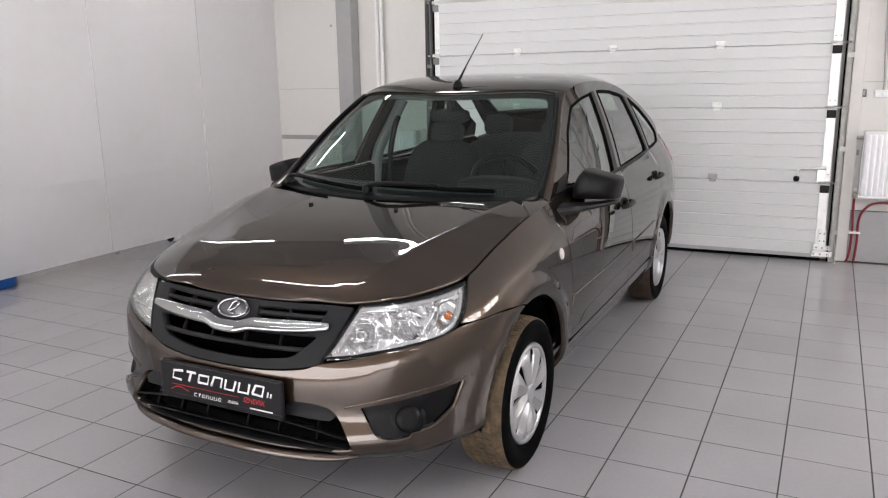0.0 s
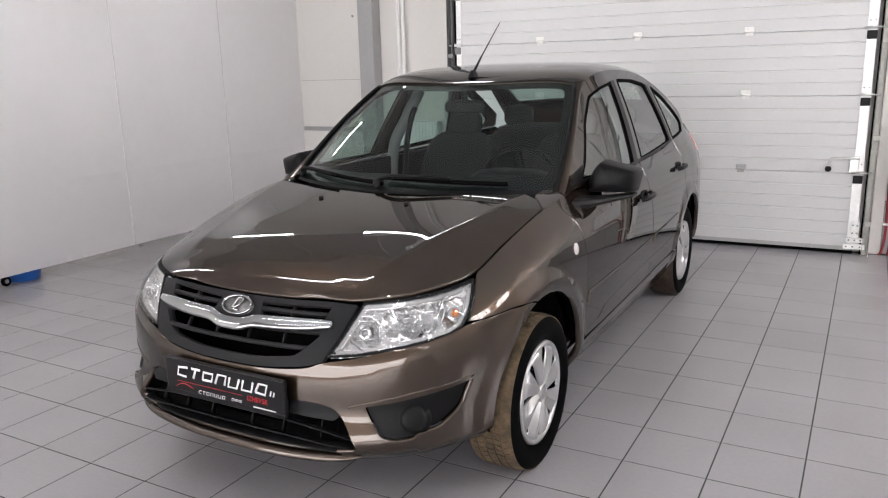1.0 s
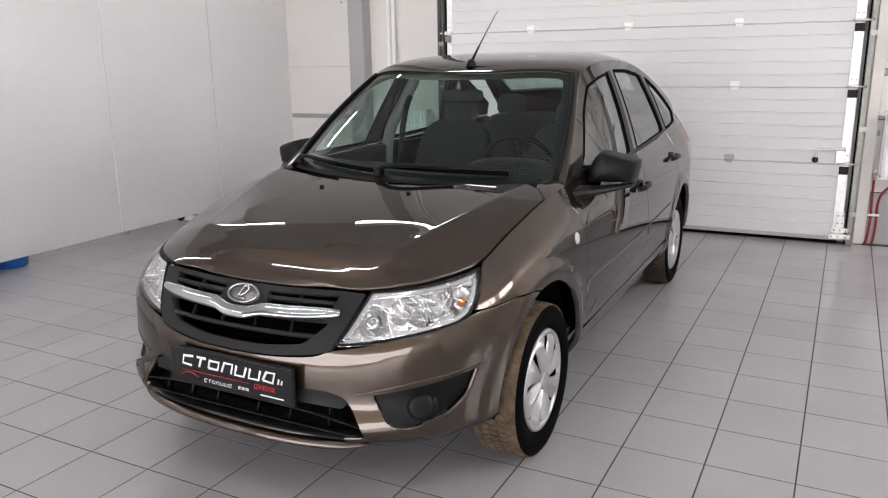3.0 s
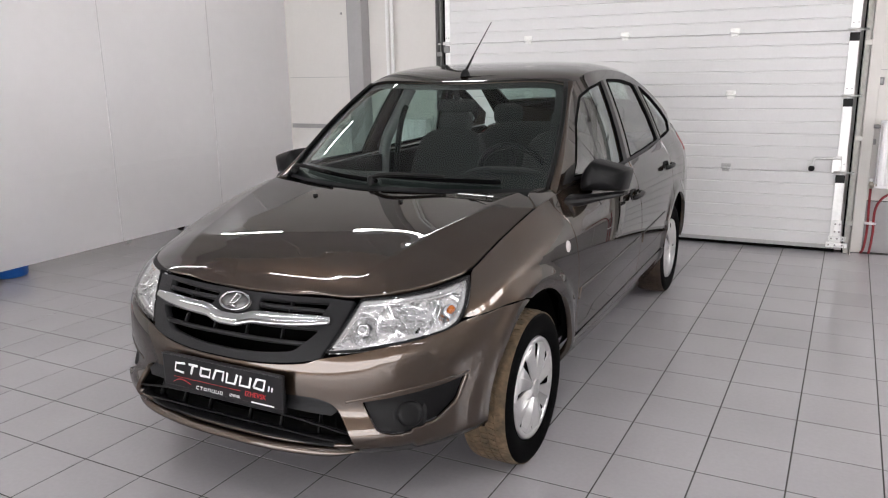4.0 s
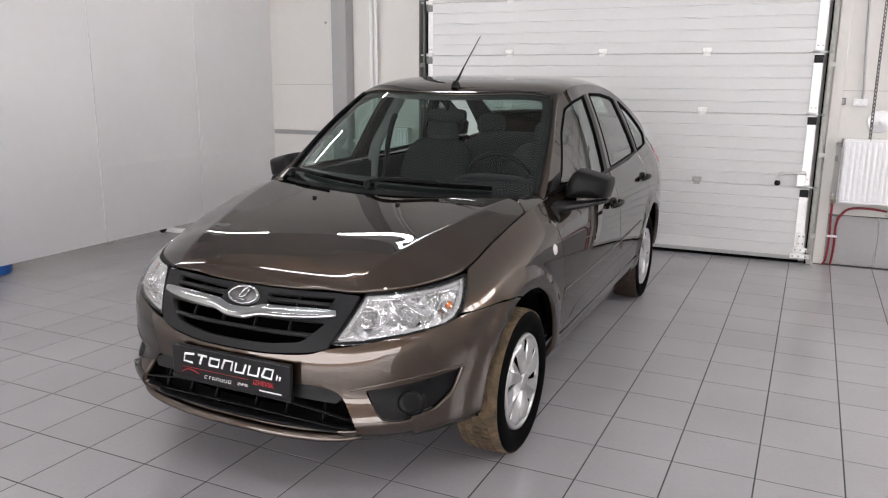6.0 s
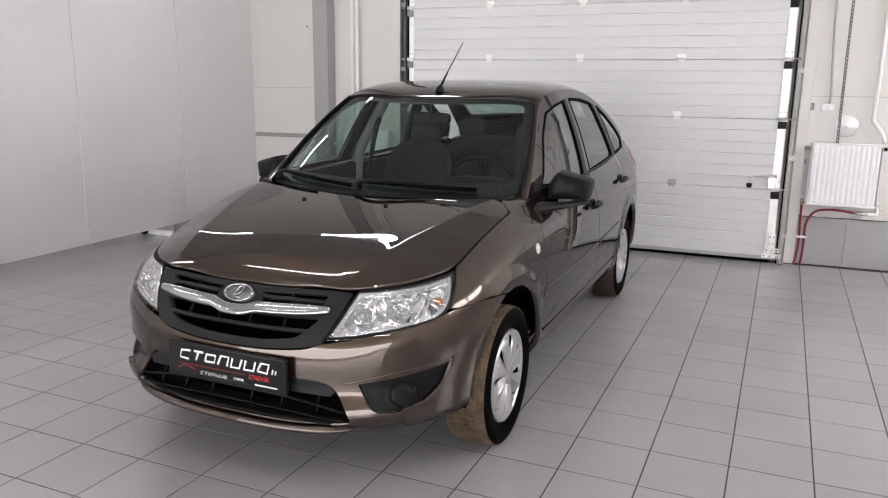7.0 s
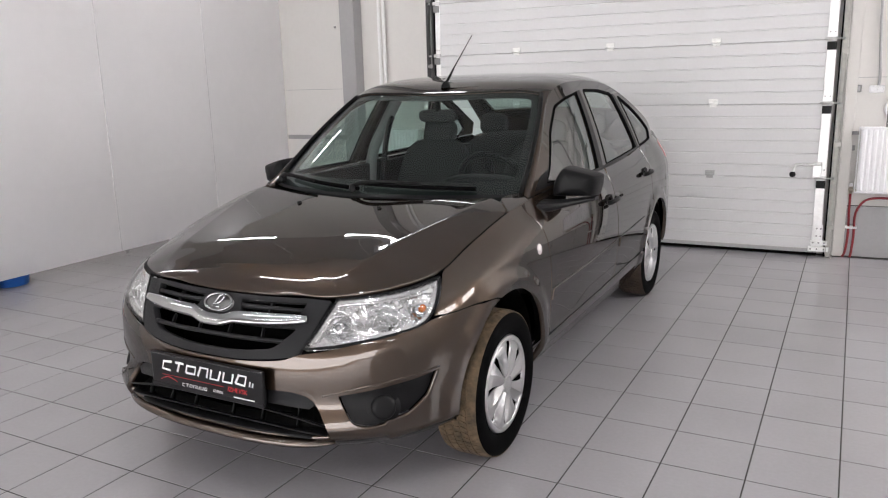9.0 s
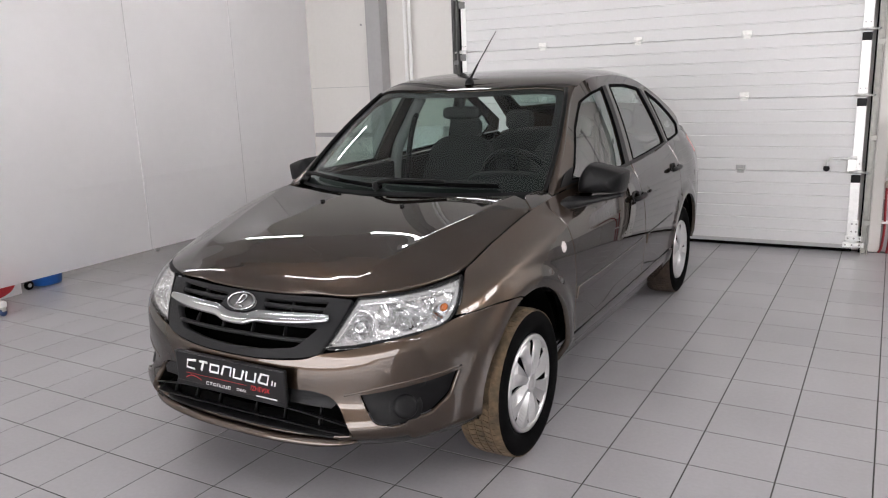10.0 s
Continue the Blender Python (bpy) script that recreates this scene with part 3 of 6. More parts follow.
# black grille surround between the lamps
fasc_half = [(i * 0.03, TOP_Z(i * 0.03) - 0.008) for i in range(14)] + [front(0.425, 0.735), front(0.366, 0.585)] + spline([front(0.362, 0.574), front(0.30, 0.556), front(0.15, 0.541), (0.0, 0.538)])
slot_up = rounded([front(0.085, 0.722), front(0.35, 0.728), front(0.335, 0.690), front(0.10, 0.684)], 0.01)
slot_low = rounded([(-front(0.27, 0.585)[0], 0.585), (-front(0.13, 0.568)[0], 0.568), (0.0, 0.565), front(0.13, 0.568), front(0.27, 0.585), front(0.345, 0.652), (0.0, 0.652), (-front(0.345, 0.652)[0], 0.652)], 0.022)
fascia = patch("grille_surround", skin, sym(fasc_half), DARK, car, holes=[slot_up, mir(slot_up), slot_low], step=0.025, flange=0.03, label="matt black plastic grille surround")
for zz in (0.705,):
    for sg in (-1, 1):
        strip("slat", nose_line(0.09 * sg, 0.34 * sg, lambda x: zz, 14), 0.012, -0.012, DARK, fascia, 0.02)
        strip("rib", nose_line(0.21 * sg, 0.216 * sg, lambda x: 0.705, 2), 0.034, -0.012, DARK, fascia, 0.018)
strip("slat", nose_line(-0.30, 0.30, lambda x: 0.610, 30), 0.015, -0.012, DARK, fascia, 0.024)
for xx in (-0.21, -0.07, 0.07, 0.21):
    strip("rib", nose_line(xx - 0.0018, xx + 0.0018, lambda x: 0.630, 2), 0.036, -0.016, DARK, fascia, 0.016)
dip = lambda x: 0.664 - 0.015 * math.exp(-(x / 0.075) ** 4) + 0.012 * (abs(x) / 0.37) ** 2
strip("chrome_bar", nose_line(-0.372, 0.372, dip, 60), lambda q: 0.036 - 0.016 * abs(2 * q - 1) ** 6, 0.010, CHROME, fascia, 0.022, "chrome bar across the grille")
bp, bn = on_skin(0.0, 0.699)
BADGE = Matrix.Translation(bp) @ bn.to_track_quat("Z", "Y").to_matrix().to_4x4() @ Matrix.Diagonal((1.13, 0.60, 1, 1))
badge = part("badge", tube([BADGE @ Vector((0.054 * math.cos(a), 0.054 * math.sin(a), 0.012)) for a in [2 * math.pi * q / 48 for q in range(48)]], 0.0046, 12, closed=True), CHROME, fascia, "oval chrome badge")
part("badge_field", lathe([(0.0, 0.010), (0.051, 0.008), (0.056, -0.004)], 40, "Z", BADGE), TRACK, badge)
bm = tube([BADGE @ Vector(p) for p in ((-0.012, -0.024, 0.014), (0.002, 0.034, 0.018), (0.018, 0.030, 0.016), (0.012, -0.006, 0.018), (-0.006, -0.022, 0.016))], 0.0038, 8, smooth_steps=5)
join_bm(bm, tube([BADGE @ Vector(p) for p in ((-0.016, -0.030, 0.014), (0.016, -0.033, 0.014))], 0.0035, 8))
part("badge_emblem", bm, CHROME, badge)

# bumper
low_half = [(0.0, 0.445)] + spline([front(0.25, 0.447), front(0.36, 0.443), front(0.425, 0.41), front(0.487, 0.302)]) + spline([front(0.475, 0.288), front(0.35, 0.266), front(0.2, 0.260), (0.0, 0.258)])
low_open = sym(low_half)
fog_open = rounded([front(0.490, 0.437), side(-0.405, 0.487), side(-0.445, 0.40), side(-0.515, 0.345), front(0.595, 0.328), front(0.548, 0.345)], 0.018)
n_low = int(side(-0.33, 0.3)[0] / 0.05)
bump_half = ([(i * 0.05, ROW_Z[0](i * 0.05)) for i in range(n_low)] + [side(-0.326, 0.246)] + arc(ARCH_F, ARCH_RAD, 188, 104)
             + spline([side(-0.075, 0.652), side(-0.2, 0.662), side(-0.307, 0.6625), side(-0.40, 0.662), front(0.690, 0.640), front(0.57, 0.613), front(0.46, 0.588), front(0.366, 0.571), front(0.30, 0.549), front(0.15, 0.535), (0.0, 0.532)], 4))
bumper = patch("bumper", skin, sym(bump_half), PAINT, car, holes=[low_open, fog_open, mir(fog_open)], step=0.02, flange=0.014, hole_flange=0.022)


def liner(name, poly, d0, d1, mat, parent, mirror=False):
    """The inner walls of an opening, from d0 to d1 metres behind the skin."""
    b = bmesh.new()
    rings = []
    pts = resample(poly, 0.03)
    for d in (d0, d1):
        ring = []
        for s, z in pts:
            p, n = on_skin(s, z, -d)
            ring.append(b.verts.new((-p.x if mirror else p.x, p.y, p.z)))
        rings.append(ring)
    k = len(pts)
    for i in range(k):
        b.faces.new((rings[0][i], rings[0][(i + 1) % k], rings[1][(i + 1) % k], rings[1][i]))
    return part(name, b, mat, parent)


liner("mouth_liner", grown(low_open, 0.001), 0.012, 0.12, CAVITY, bumper)
# lower grille behind the bumper's mouth
patch("grille_backing", skin, grown(low_open, 0.004), CAVITY, car, step=0.04, lift=-0.10, flange=0.0)
for zz in (0.305, 0.345, 0.388):
    strip("lower_slat", nose_line(-0.47, 0.47, lambda x: zz - 0.05 * (abs(x) / 0.47) ** 3, 40), 0.007, -0.026, BLACK, bumper, 0.030)
for xx in (-0.36, -0.22, -0.09, 0.09, 0.22, 0.36):
    strip("lower_rib", nose_line(xx - 0.002, xx + 0.002, lambda x: 0.345, 2), 0.165, -0.05, BLACK, bumper, 0.02)
strip("lower_lip", nose_line(-0.49, 0.49, lambda x: 0.259 + 0.020 * (abs(x) / 0.48) ** 3, 48), lambda q: 0.017 - 0.014 * abs(2 * q - 1) ** 8, 0.003, PAINT, bumper, lambda q: 0.034 - 0.030 * abs(2 * q - 1) ** 8)
pocket = spline([front(0.25, 0.443), front(0.36, 0.439), front(0.422, 0.408)]) + spline([front(0.40, 0.392), front(0.30, 0.398), front(0.25, 0.400)])
for sg in (False, True):
    patch("bumper_pad", skin, pocket, DARK, bumper, step=0.03, lift=-0.012, flange=0.01, mirror=sg)
# fog lamp pockets, with blank covers
for sg in (False, True):
    q = -1 if sg else 1
    rim = spline([side(-0.392, 0.492), side(-0.420, 0.44), side(-0.440, 0.395), side(-0.512, 0.336), front(0.600, 0.317)], 6)
    strip("pocket_rim", [(q * s, z) for s, z in rim], lambda v: 0.016 - 0.011 * v ** 3, -0.006, PAINT, bumper, lambda v: 0.009 - 0.005 * v ** 3)
    ledge = spline([front(0.448, 0.436), front(0.490, 0.446), front(0.60, 0.470), side(-0.41, 0.497)], 6)
    strip("pocket_ledge", [(q * s, z) for s, z in ledge], 0.008, -0.003, PAINT, bumper, 0.010)
    bez = patch("fog_bezel", skin, grown(fog_open, -0.003), BLACK, bumper, step=0.025, lift=-0.024, flange=0.012, mirror=sg, label="black fog lamp surround with a blank cover")
    p, n = on_skin(front(0.628, 0.390)[0], 0.390)
    m = Matrix.Translation(p - n * 0.022) @ n.to_track_quat("Z", "Y").to_matrix().to_4x4()
    if sg:
        m = Matrix.Diagonal((-1, 1, 1, 1)) @ m
    part("blank_cover", lathe([(0.0, 0.010), (0.025, 0.010), (0.038, 0.008), (0.042, 0.002), (0.044, -0.008), (0.056, -0.004), (0.060, -0.010)], 40, "Z", m), BLACK, bez)
# number plate holder: dealer's plate
PW, PH = 0.261, 0.064
PLATE_AT = pose(0.012, -0.762, 0.460, 90, 0, 0.0)
plate = part("licence_plate", box(-PW, PW, -PH, PH, -0.012, 0.006, 0.006, 3), PLATE_BLACK, car, "black dealer plate with white and red print")
plate.matrix_basis = PLATE_AT
part("plate_rim", box(-PW, PW, PH - 0.004, PH, 0.005, 0.009, 0.0015, 1, box(-PW, PW, -PH, -PH + 0.016, 0.005, 0.009, 0.0015, 1)), PLATE_BLACK, plate)


def glyph(bars, x, w, h, r=0.0052):
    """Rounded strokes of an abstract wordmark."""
    b = bmesh.new()
    for pts in bars:
        join_bm(b, tube([(x + px * w + py * h * 0.30, py * h + 0.004, 0.0066) for px, py in pts], r, 6))
    for v in b.verts:
        v.co.z = 0.0066 + (v.co.z - 0.0066) * 0.15
    return b


marks = [[((1, 1), (0, 0.9), (0, 0.1), (1, 0))], [((0, 1), (1, 1)), ((0.5, 1), (0.4, 0))], [((0, 0.1), (0, 0.9), (1, 0.9), (1, 0.1), (0, 0.1))],
         [((0, 0), (0.15, 1), (1, 1), (1, 0))], [((0, 1), (0, 0), (0.9, 0), (1, 1))], [((0, 1), (0, 0), (1, 0), (1, 1))], [((0, 0.1), (0.2, 1), (1, 1), (1, 0), (0, 0.1))]]
bm = bmesh.new()
for i, bars in enumerate(marks):
    join_bm(bm, glyph(bars, -0.204 + i * 0.0575, 0.041, 0.034, 0.0047))
for i in range(2):
    join_bm(bm, glyph([((0, 0), (0, 0.62 - 0.12 * i))], 0.203 + i * 0.013, 0.01, 0.03, 0.0032))
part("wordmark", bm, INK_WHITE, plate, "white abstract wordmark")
part("red_line", box(-0.21, 0.085, -0.0160, -0.0148, 0.006, 0.0068), INK_RED, plate)
writing("lettering", "IZHEVSK", 0.025, INK_RED, plate, pose(0.146, -0.0205, 0.0066), 0.0004, 0.25, 0.92)
part("red_swoosh", tube([(-0.215, -0.036, 0.0064), (-0.19, -0.024, 0.0064), (-0.165, -0.024, 0.0064), (-0.135, -0.034, 0.0064)], 0.0012, 6, smooth_steps=4), INK_RED, plate)
bm = bmesh.new()
for i, bars in enumerate(marks):
    join_bm(bm, glyph([tuple((px, py * 0.9) for px, py in bar) for bar in bars], -0.112 + i * 0.0175, 0.011, 0.012, 0.0016))
bmesh.ops.translate(bm, verts=bm.verts[:], vec=(0, -0.049, 0))
part("small_wordmark", bm, INK_WHITE, plate)
writing("lettering", "IZHEVSK", 0.014, INK_WHITE, plate, pose(0.058, -0.0385, 0.0066), 0.0004, 0.25, 0.85)
part("print_bar", box(0.128, 0.222, -0.0475, -0.0430, 0.006, 0.0068), INK_WHITE, plate)

# head lamps
LAMP_BOWLS = ((0.505, 0.664, 0.075, 0.055, 0.045), (0.70, 0.712, 0.115, 0.075, 0.050), (0.605, 0.692, 0.045, 0.05, 0.036), (0.862, 0.705, 0.085, 0.07, 0.042), (0.62, 0.640, 0.08, 0.03, 0.022))
under_hood = lambda s: (s, TOP_Z(s) - 0.009)
lamp_poly = rounded([front(0.372, 0.588), front(0.470, 0.598), front(0.60, 0.622), side(-0.470, 0.644), side(-0.432, 0.660), side(-0.400, 0.689), side(-0.366, 0.721), side(-0.326, 0.754), under_hood(side(-0.297, 0)[0]),
                     under_hood(side(-0.36, 0)[0]), under_hood(side(-0.45, 0)[0]), under_hood(side(-0.54, 0)[0]), under_hood(front(0.445, 0.74)[0])], 0.012)
lamp_poly = spline(lamp_poly + [lamp_poly[0]], 2)[:-1]
for sg in (False, True):
    lamp = patch("head_lamp", skin, grown(lamp_poly, -0.004), LENS, car, step=0.025, lift=0.002, flange=0.008, mirror=sg, label="clear head lamp with chrome reflector and amber bulb")
    lamp.visible_shadow = False
    patch("lamp_seal", skin, grown(lamp_poly, 0.0005), BLACK, lamp, holes=[grown(lamp_poly, -0.0055)], step=0.02, lift=-0.001, flange=0.05, mirror=sg)
    patch("lamp_rim", skin, grown(lamp_poly, -0.0055), REFLECTOR, lamp, holes=[grown(lamp_poly, -0.016)], step=0.02, lift=-0.010, flange=0.05, mirror=sg)

    def bowl(s, z):
        p, n = on_skin(s, z)
        deep = 0.012
        for cs, cz, rs, rz, dd in LAMP_BOWLS:
            deep = max(deep, dd * (1 - ((s - cs) / rs) ** 2 - ((z - cz) / rz) ** 2))
        return p - n * (0.026 + deep + 0.0012 * math.sin(s * 160) * math.sin(z * 150))

    patch("reflector", bowl, grown(lamp_poly, 0.002), REFLECTOR, lamp, step=0.008, flange=0.0, mirror=sg)
    fx = -1 if sg else 1

    def at(s, z, d):
        p, n = on_skin(s, z, -d)
        p.x, n.x = p.x * fx, n.x * fx
        return p, n

    def bar(name, a, b, d, r, mat, e=None):
        e = d if e is None else e
        part(name, tube([at(a[0] + (b[0] - a[0]) * k / 4, a[1] + (b[1] - a[1]) * k / 4, d + (e - d) * k / 4)[0] for k in range(5)], r, 6), mat, lamp)

    # satin strip along the upper edge
    top = [(s, TOP_Z(s) - 0.012) for s in (0.99, 0.93, 0.86, 0.79, 0.72, 0.65, 0.58, 0.50)]
    patch("lamp_bezel", skin, [(0.50, 0.733), (0.58, 0.743), (0.66, 0.748), (0.74, 0.752), (0.83, 0.754), (0.90, 0.750), (0.945, 0.742)] + top, LAMP_BEZEL, lamp, step=0.02, lift=-0.016, flange=0.012, mirror=sg)
    bar("reflector_edge", (0.70, 0.752), (0.89, 0.754), 0.014, 0.0016, REFLECTOR)
    # low beam box
    for a, c in (((0.453, 0.692), (0.563, 0.698)), ((0.563, 0.698), (0.560, 0.648)), ((0.560, 0.648), (0.478, 0.642)), ((0.531, 0.738), (0.520, 0.706))):
        bar("reflector_edge", a, c, 0.024, 0.0022, REFLECTOR)
    # stepped bars and fins of the main bowl
    for a, c in (((0.636, 0.717), (0.726, 0.718)), ((0.655, 0.704), (0.722, 0.705)), ((0.642, 0.668), (0.668, 0.702)), ((0.70, 0.738), (0.775, 0.742))):
        bar("reflector_step", a, c, 0.026, 0.0028, REFLECTOR)
    for k in range(6):
        bar("reflector_fin", (0.660 + 0.014 * k, 0.692 - 0.001 * k), (0.672 + 0.012 * k, 0.664 - 0.001 * k), 0.036, 0.0018, REFLECTOR, 0.030)
    # wall between the main bowl and the indicator
    bar("reflector_edge", (0.826, 0.747), (0.728, 0.655), 0.022, 0.0030, REFLECTOR)
    bar("reflector_edge", (0.842, 0.745), (0.752, 0.650), 0.030, 0.0030, REFLECTOR)
    for s, z, d, rr in ((0.505, 0.664, 0.050, 0.019), (0.694, 0.736, 0.042, 0.017), (0.763, 0.735, 0.042, 0.021)):
        p, n = at(s, z, d)
        m = Matrix.Translation(p) @ n.to_track_quat("Z", "Y").to_matrix().to_4x4()
        part("lamp_ring", lathe([(rr * 0.45, -0.004), (rr * 0.55, 0.008), (rr * 0.72, 0.011), (rr * 0.80, 0.003), (rr, 0.007), (rr * 1.05, -0.01)], 28, "Z", m), REFLECTOR, lamp)
        part("bulb", lathe([(0, 0.012), (rr * 0.25, 0.010), (rr * 0.38, 0.003), (rr * 0.42, -0.012)], 16, "Z", m), LAMP_BEZEL, lamp)
    p, n = at(0.857, 0.710, 0.034)
    m = Matrix.Translation(p) @ n.to_track_quat("Z", "Y").to_matrix().to_4x4()
    part("indicator_bulb", lathe([(0, 0.016), (0.008, 0.014), (0.013, 0.005), (0.011, -0.008), (0.007, -0.02)], 20, "Z", m), AMBER, lamp, "amber indicator bulb")
    part("bulb_socket", lathe([(0.011, -0.006), (0.020, -0.004), (0.024, -0.014)], 20, "Z", m), REFLECTOR, lamp)
    for k in range(9):
        u = k / 8
        bar("lens_rib", (0.905 + 0.004 * u, 0.747 - 0.045 * u), (0.982 - 0.042 * u, 0.762 - 0.037 * u), 0.020, 0.0015, REFLECTOR, 0.012)

# front wings, doors, rear quarters
gap_z = Curve((0.20, 0.36, 0.52, 0.77, 0.90, 1.0), (0.466, 0.466, 0.452, 0.432, 0.372, 0.30))
gap_f = lambda z: gap_z(z)
door_low = lambda y: 0.336 + 0.0215 * y
edge_top = lambda y: (side(y, 0)[0], TOP_Z(side(y, 0)[0]) - 0.003)
wing_poly = ([side(gap_f(z) - 0.004, z) for z in (0.228, 0.28, 0.346, 0.42, 0.52, 0.6, 0.7, 0.77, 0.85, 0.90)] + [edge_top(y) for y in (0.375, 0.30, 0.20, 0.08, -0.05, -0.15, -0.22, -0.262)]
             + [side(-0.278, 0.784), side(-0.316, 0.754), side(-0.356, 0.721), side(-0.389, 0.689), side(-0.402, 0.671)] + spline([side(-0.362, 0.668), side(-0.307, 0.669), side(-0.2, 0.669), side(-0.08, 0.659)], 4)
             + arc(ARCH_F, ARCH_RAD, 102, -10))
b_gap = lambda z: 1.462 + (0.75 - z) * 0.04 if z < 0.75 else 1.462 - (z - 0.75) * 0.22
fdoor_poly = ([side(gap_f(z) + 0.003, z) for z in (door_low(0.46), 0.42, 0.52, 0.6, 0.7, 0.77, 0.85, 0.90)] + [edge_top(y) for y in (0.41, 0.55, 0.7, 1.0, 1.2, 1.40)]
              + [side(b_gap(z) - 0.004, z) for z in (0.9, 0.75, 0.5, door_low(1.47))])
r_edge = [(2.10, door_low(2.1))] + [(ARCH_R[0] + 0.40 * math.cos(radians(a)), ARCH_R[1] + 0.40 * math.sin(radians(a))) for a in (160, 150, 130, 115)] + [(2.335, 0.75), (2.325, 0.9)]
rdoor_poly = ([side(b_gap(z) + 0.003, z) for z in (door_low(1.47), 0.5, 0.75, 0.9)] + [edge_top(y) for y in (1.43, 1.7, 2.0, 2.29)] + [side(y, z) for y, z in r_edge[::-1]])
quarter_poly = ([side(y + 0.006, z) for y, z in r_edge[1:]] + [edge_top(y) for y in (2.31, 2.6, 2.9)] + [side(2.98, 1.02), side(3.02, 0.80), side(2.98, 0.60), side(2.98, 0.28)]
                + arc(ARCH_R, ARCH_RAD, 0, 165))
sill_poly = [side(0.462, 0.222)] + [side(y, door_low(y) - 0.012) for y in (0.464, 0.8, 1.2, 1.6, 2.09)] + [side(2.125, 0.372), side(2.135, 0.30), side(2.14, 0.205)]
for sg in (False, True):
    wing = patch("wing", skin, wing_poly, PAINT, car, step=0.018, flange=0.022, mirror=sg)
    p, n = on_skin(side(0.335, 0.757)[0], 0.757)
    fx = -1 if sg else 1
    p.x, n.x = p.x * fx, n.x * fx
    m = Matrix.Translation(p) @ n.to_track_quat("Z", "Y").to_matrix().to_4x4() @ Matrix.Diagonal((0.7, 0.9, 1, 1)) @ pose(0, 0, 0, 0, 0, 20)
    part("side_repeater", lathe([(0, 0.010), (0.016, 0.009), (0.025, 0.005), (0.027, -0.004)], 24, "Z", m), REPEATER, wing, "small clear side repeater")
    fd = patch("front_door", skin, fdoor_poly, PAINT, car, step=0.04, flange=0.022, mirror=sg)
    rd = patch("rear_door", skin, rdoor_poly, PAINT, car, step=0.04, flange=0.022, mirror=sg)
    patch("rear_quarter", skin, quarter_poly, PAINT, car, step=0.025, flange=0.022, mirror=sg)
    # dark strip drawn in place of the shade between doors and sill
    strip("sill_seal", [((-1 if sg else 1) * side(y, 0)[0], door_low(y) - 0.006) for y in (0.455, 0.7, 1.0, 1.3, 1.6, 1.9, 2.08)], 0.015, -0.006, CAVITY, car, 0.008)
    patch("sill", skin, sill_poly, PAINT, car, step=0.05, flange=0.03, mirror=sg)
    for dr, ya, yb in ((fd, 0.462, 1.455), (rd, 1.495, 2.10)):
        mould = rounded([side(ya, 0.488 + 0.03 * ya), side(ya + 0.012, 0.540 + 0.03 * ya), side(yb, 0.540 + 0.03 * yb), side(yb, 0.488 + 0.03 * yb)], 0.008)
        patch("side_moulding", skin, mould, PAINT, dr, step=0.04, lift=0.006, flange=0.006, mirror=sg)
    for dr, yc, zc in ((fd, 1.325, 0.812), (rd, 2.165, 0.862)):
        p, n = on_skin(side(yc, zc)[0], zc)
        b = lathe([(0.0, -0.004), (0.040, -0.004), (0.046, 0.004), (0.048, -0.006)], 28, "X", Matrix.Translation(p) @ Matrix.Diagonal((1, 1.1, 0.75, 1)))
        join_bm(b, tube([p + Vector((0.012, -0.075, 0.0)), p + Vector((0.030, -0.06, 0.004)), p + Vector((0.036, 0, 0.006)), p + Vector((0.030, 0.07, 0.006)), p + Vector((0.010, 0.085, 0.004))], 0.013, 10, smooth_steps=4))
        if sg:
            bmesh.ops.scale(b, verts=b.verts[:], vec=(-1, 1, 1))
            bmesh.ops.reverse_faces(b, faces=b.faces[:])
        part("door_handle", b, BLACK, dr, "black door handle")
# dark shell that closes the gaps from within
shell_half = [(0.0, 0.205)] + [(i * 0.06, 0.22) for i in range(1, n_low - 3)] + arc(ARCH_F, 0.375, 195, -14, 30) + [side(0.5, 0.24), side(1.2, 0.24), side(2.0, 0.24)] + arc(ARCH_R, 0.375, 188, -8, 30) + [side(2.95, 0.3), side(3.0, 1.0)] + [edge_top(y) for y in (2.9, 2.4, 1.8, 1.2, 0.6, 0.3, 0.0, -0.25)]
shell = [(a, b - (0.03 if b > 0.7 else 0)) for a, b in shell_half if a > PLAN_S[5] + 0.03]
for sg in (False, True):
    patch("inner_shell", skin, shell, CAVITY, car, step=0.06, lift=-0.05, flange=0.0, mirror=sg, holes=[])

# ---- car: cabin ----
BELT_X = Curve([y / 10 for y in range(2, 30)], [skin(side(y / 10, 0)[0], TOP_Z(side(y / 10, 0)[0])).x for y in range(2, 30)])
BELT_Z = Curve([y / 10 for y in range(2, 30)], [TOP_Z(side(y / 10, 0)[0]) for y in range(2, 30)])
RAIL = Curve((0.44, 0.50, 0.60, 0.745, 0.94, 1.08, 1.16, 1.28, 1.45, 1.7, 1.95, 2.15, 2.35, 2.6, 2.85, 3.0), (0.930, 0.962, 1.025, 1.124, 1.262, 1.352, 1.390, 1.418, 1.432, 1.434, 1.420, 1.392, 1.335, 1.245, 1.14, 1.07))


def flank(y, z):
    """The side of the cabin."""
    h = z - BELT_Z(y)
    k = min(1.0, max(0.0, (1.4 - y) / 0.5))
    return Vector((BELT_X(y) - (0.32 + 0.12 * k * k * (3 - 2 * k)) * h - 0.26 * h * h, y, z))


rail_x = lambda y: flank(y, RAIL(y)).x
ROOF_C = Curve((0.95, 1.0, 1.1, 1.3, 1.65, 2.1, 2.4), (1.374, 1.398, 1.434, 1.467, 1.489, 1.479, 1.425))


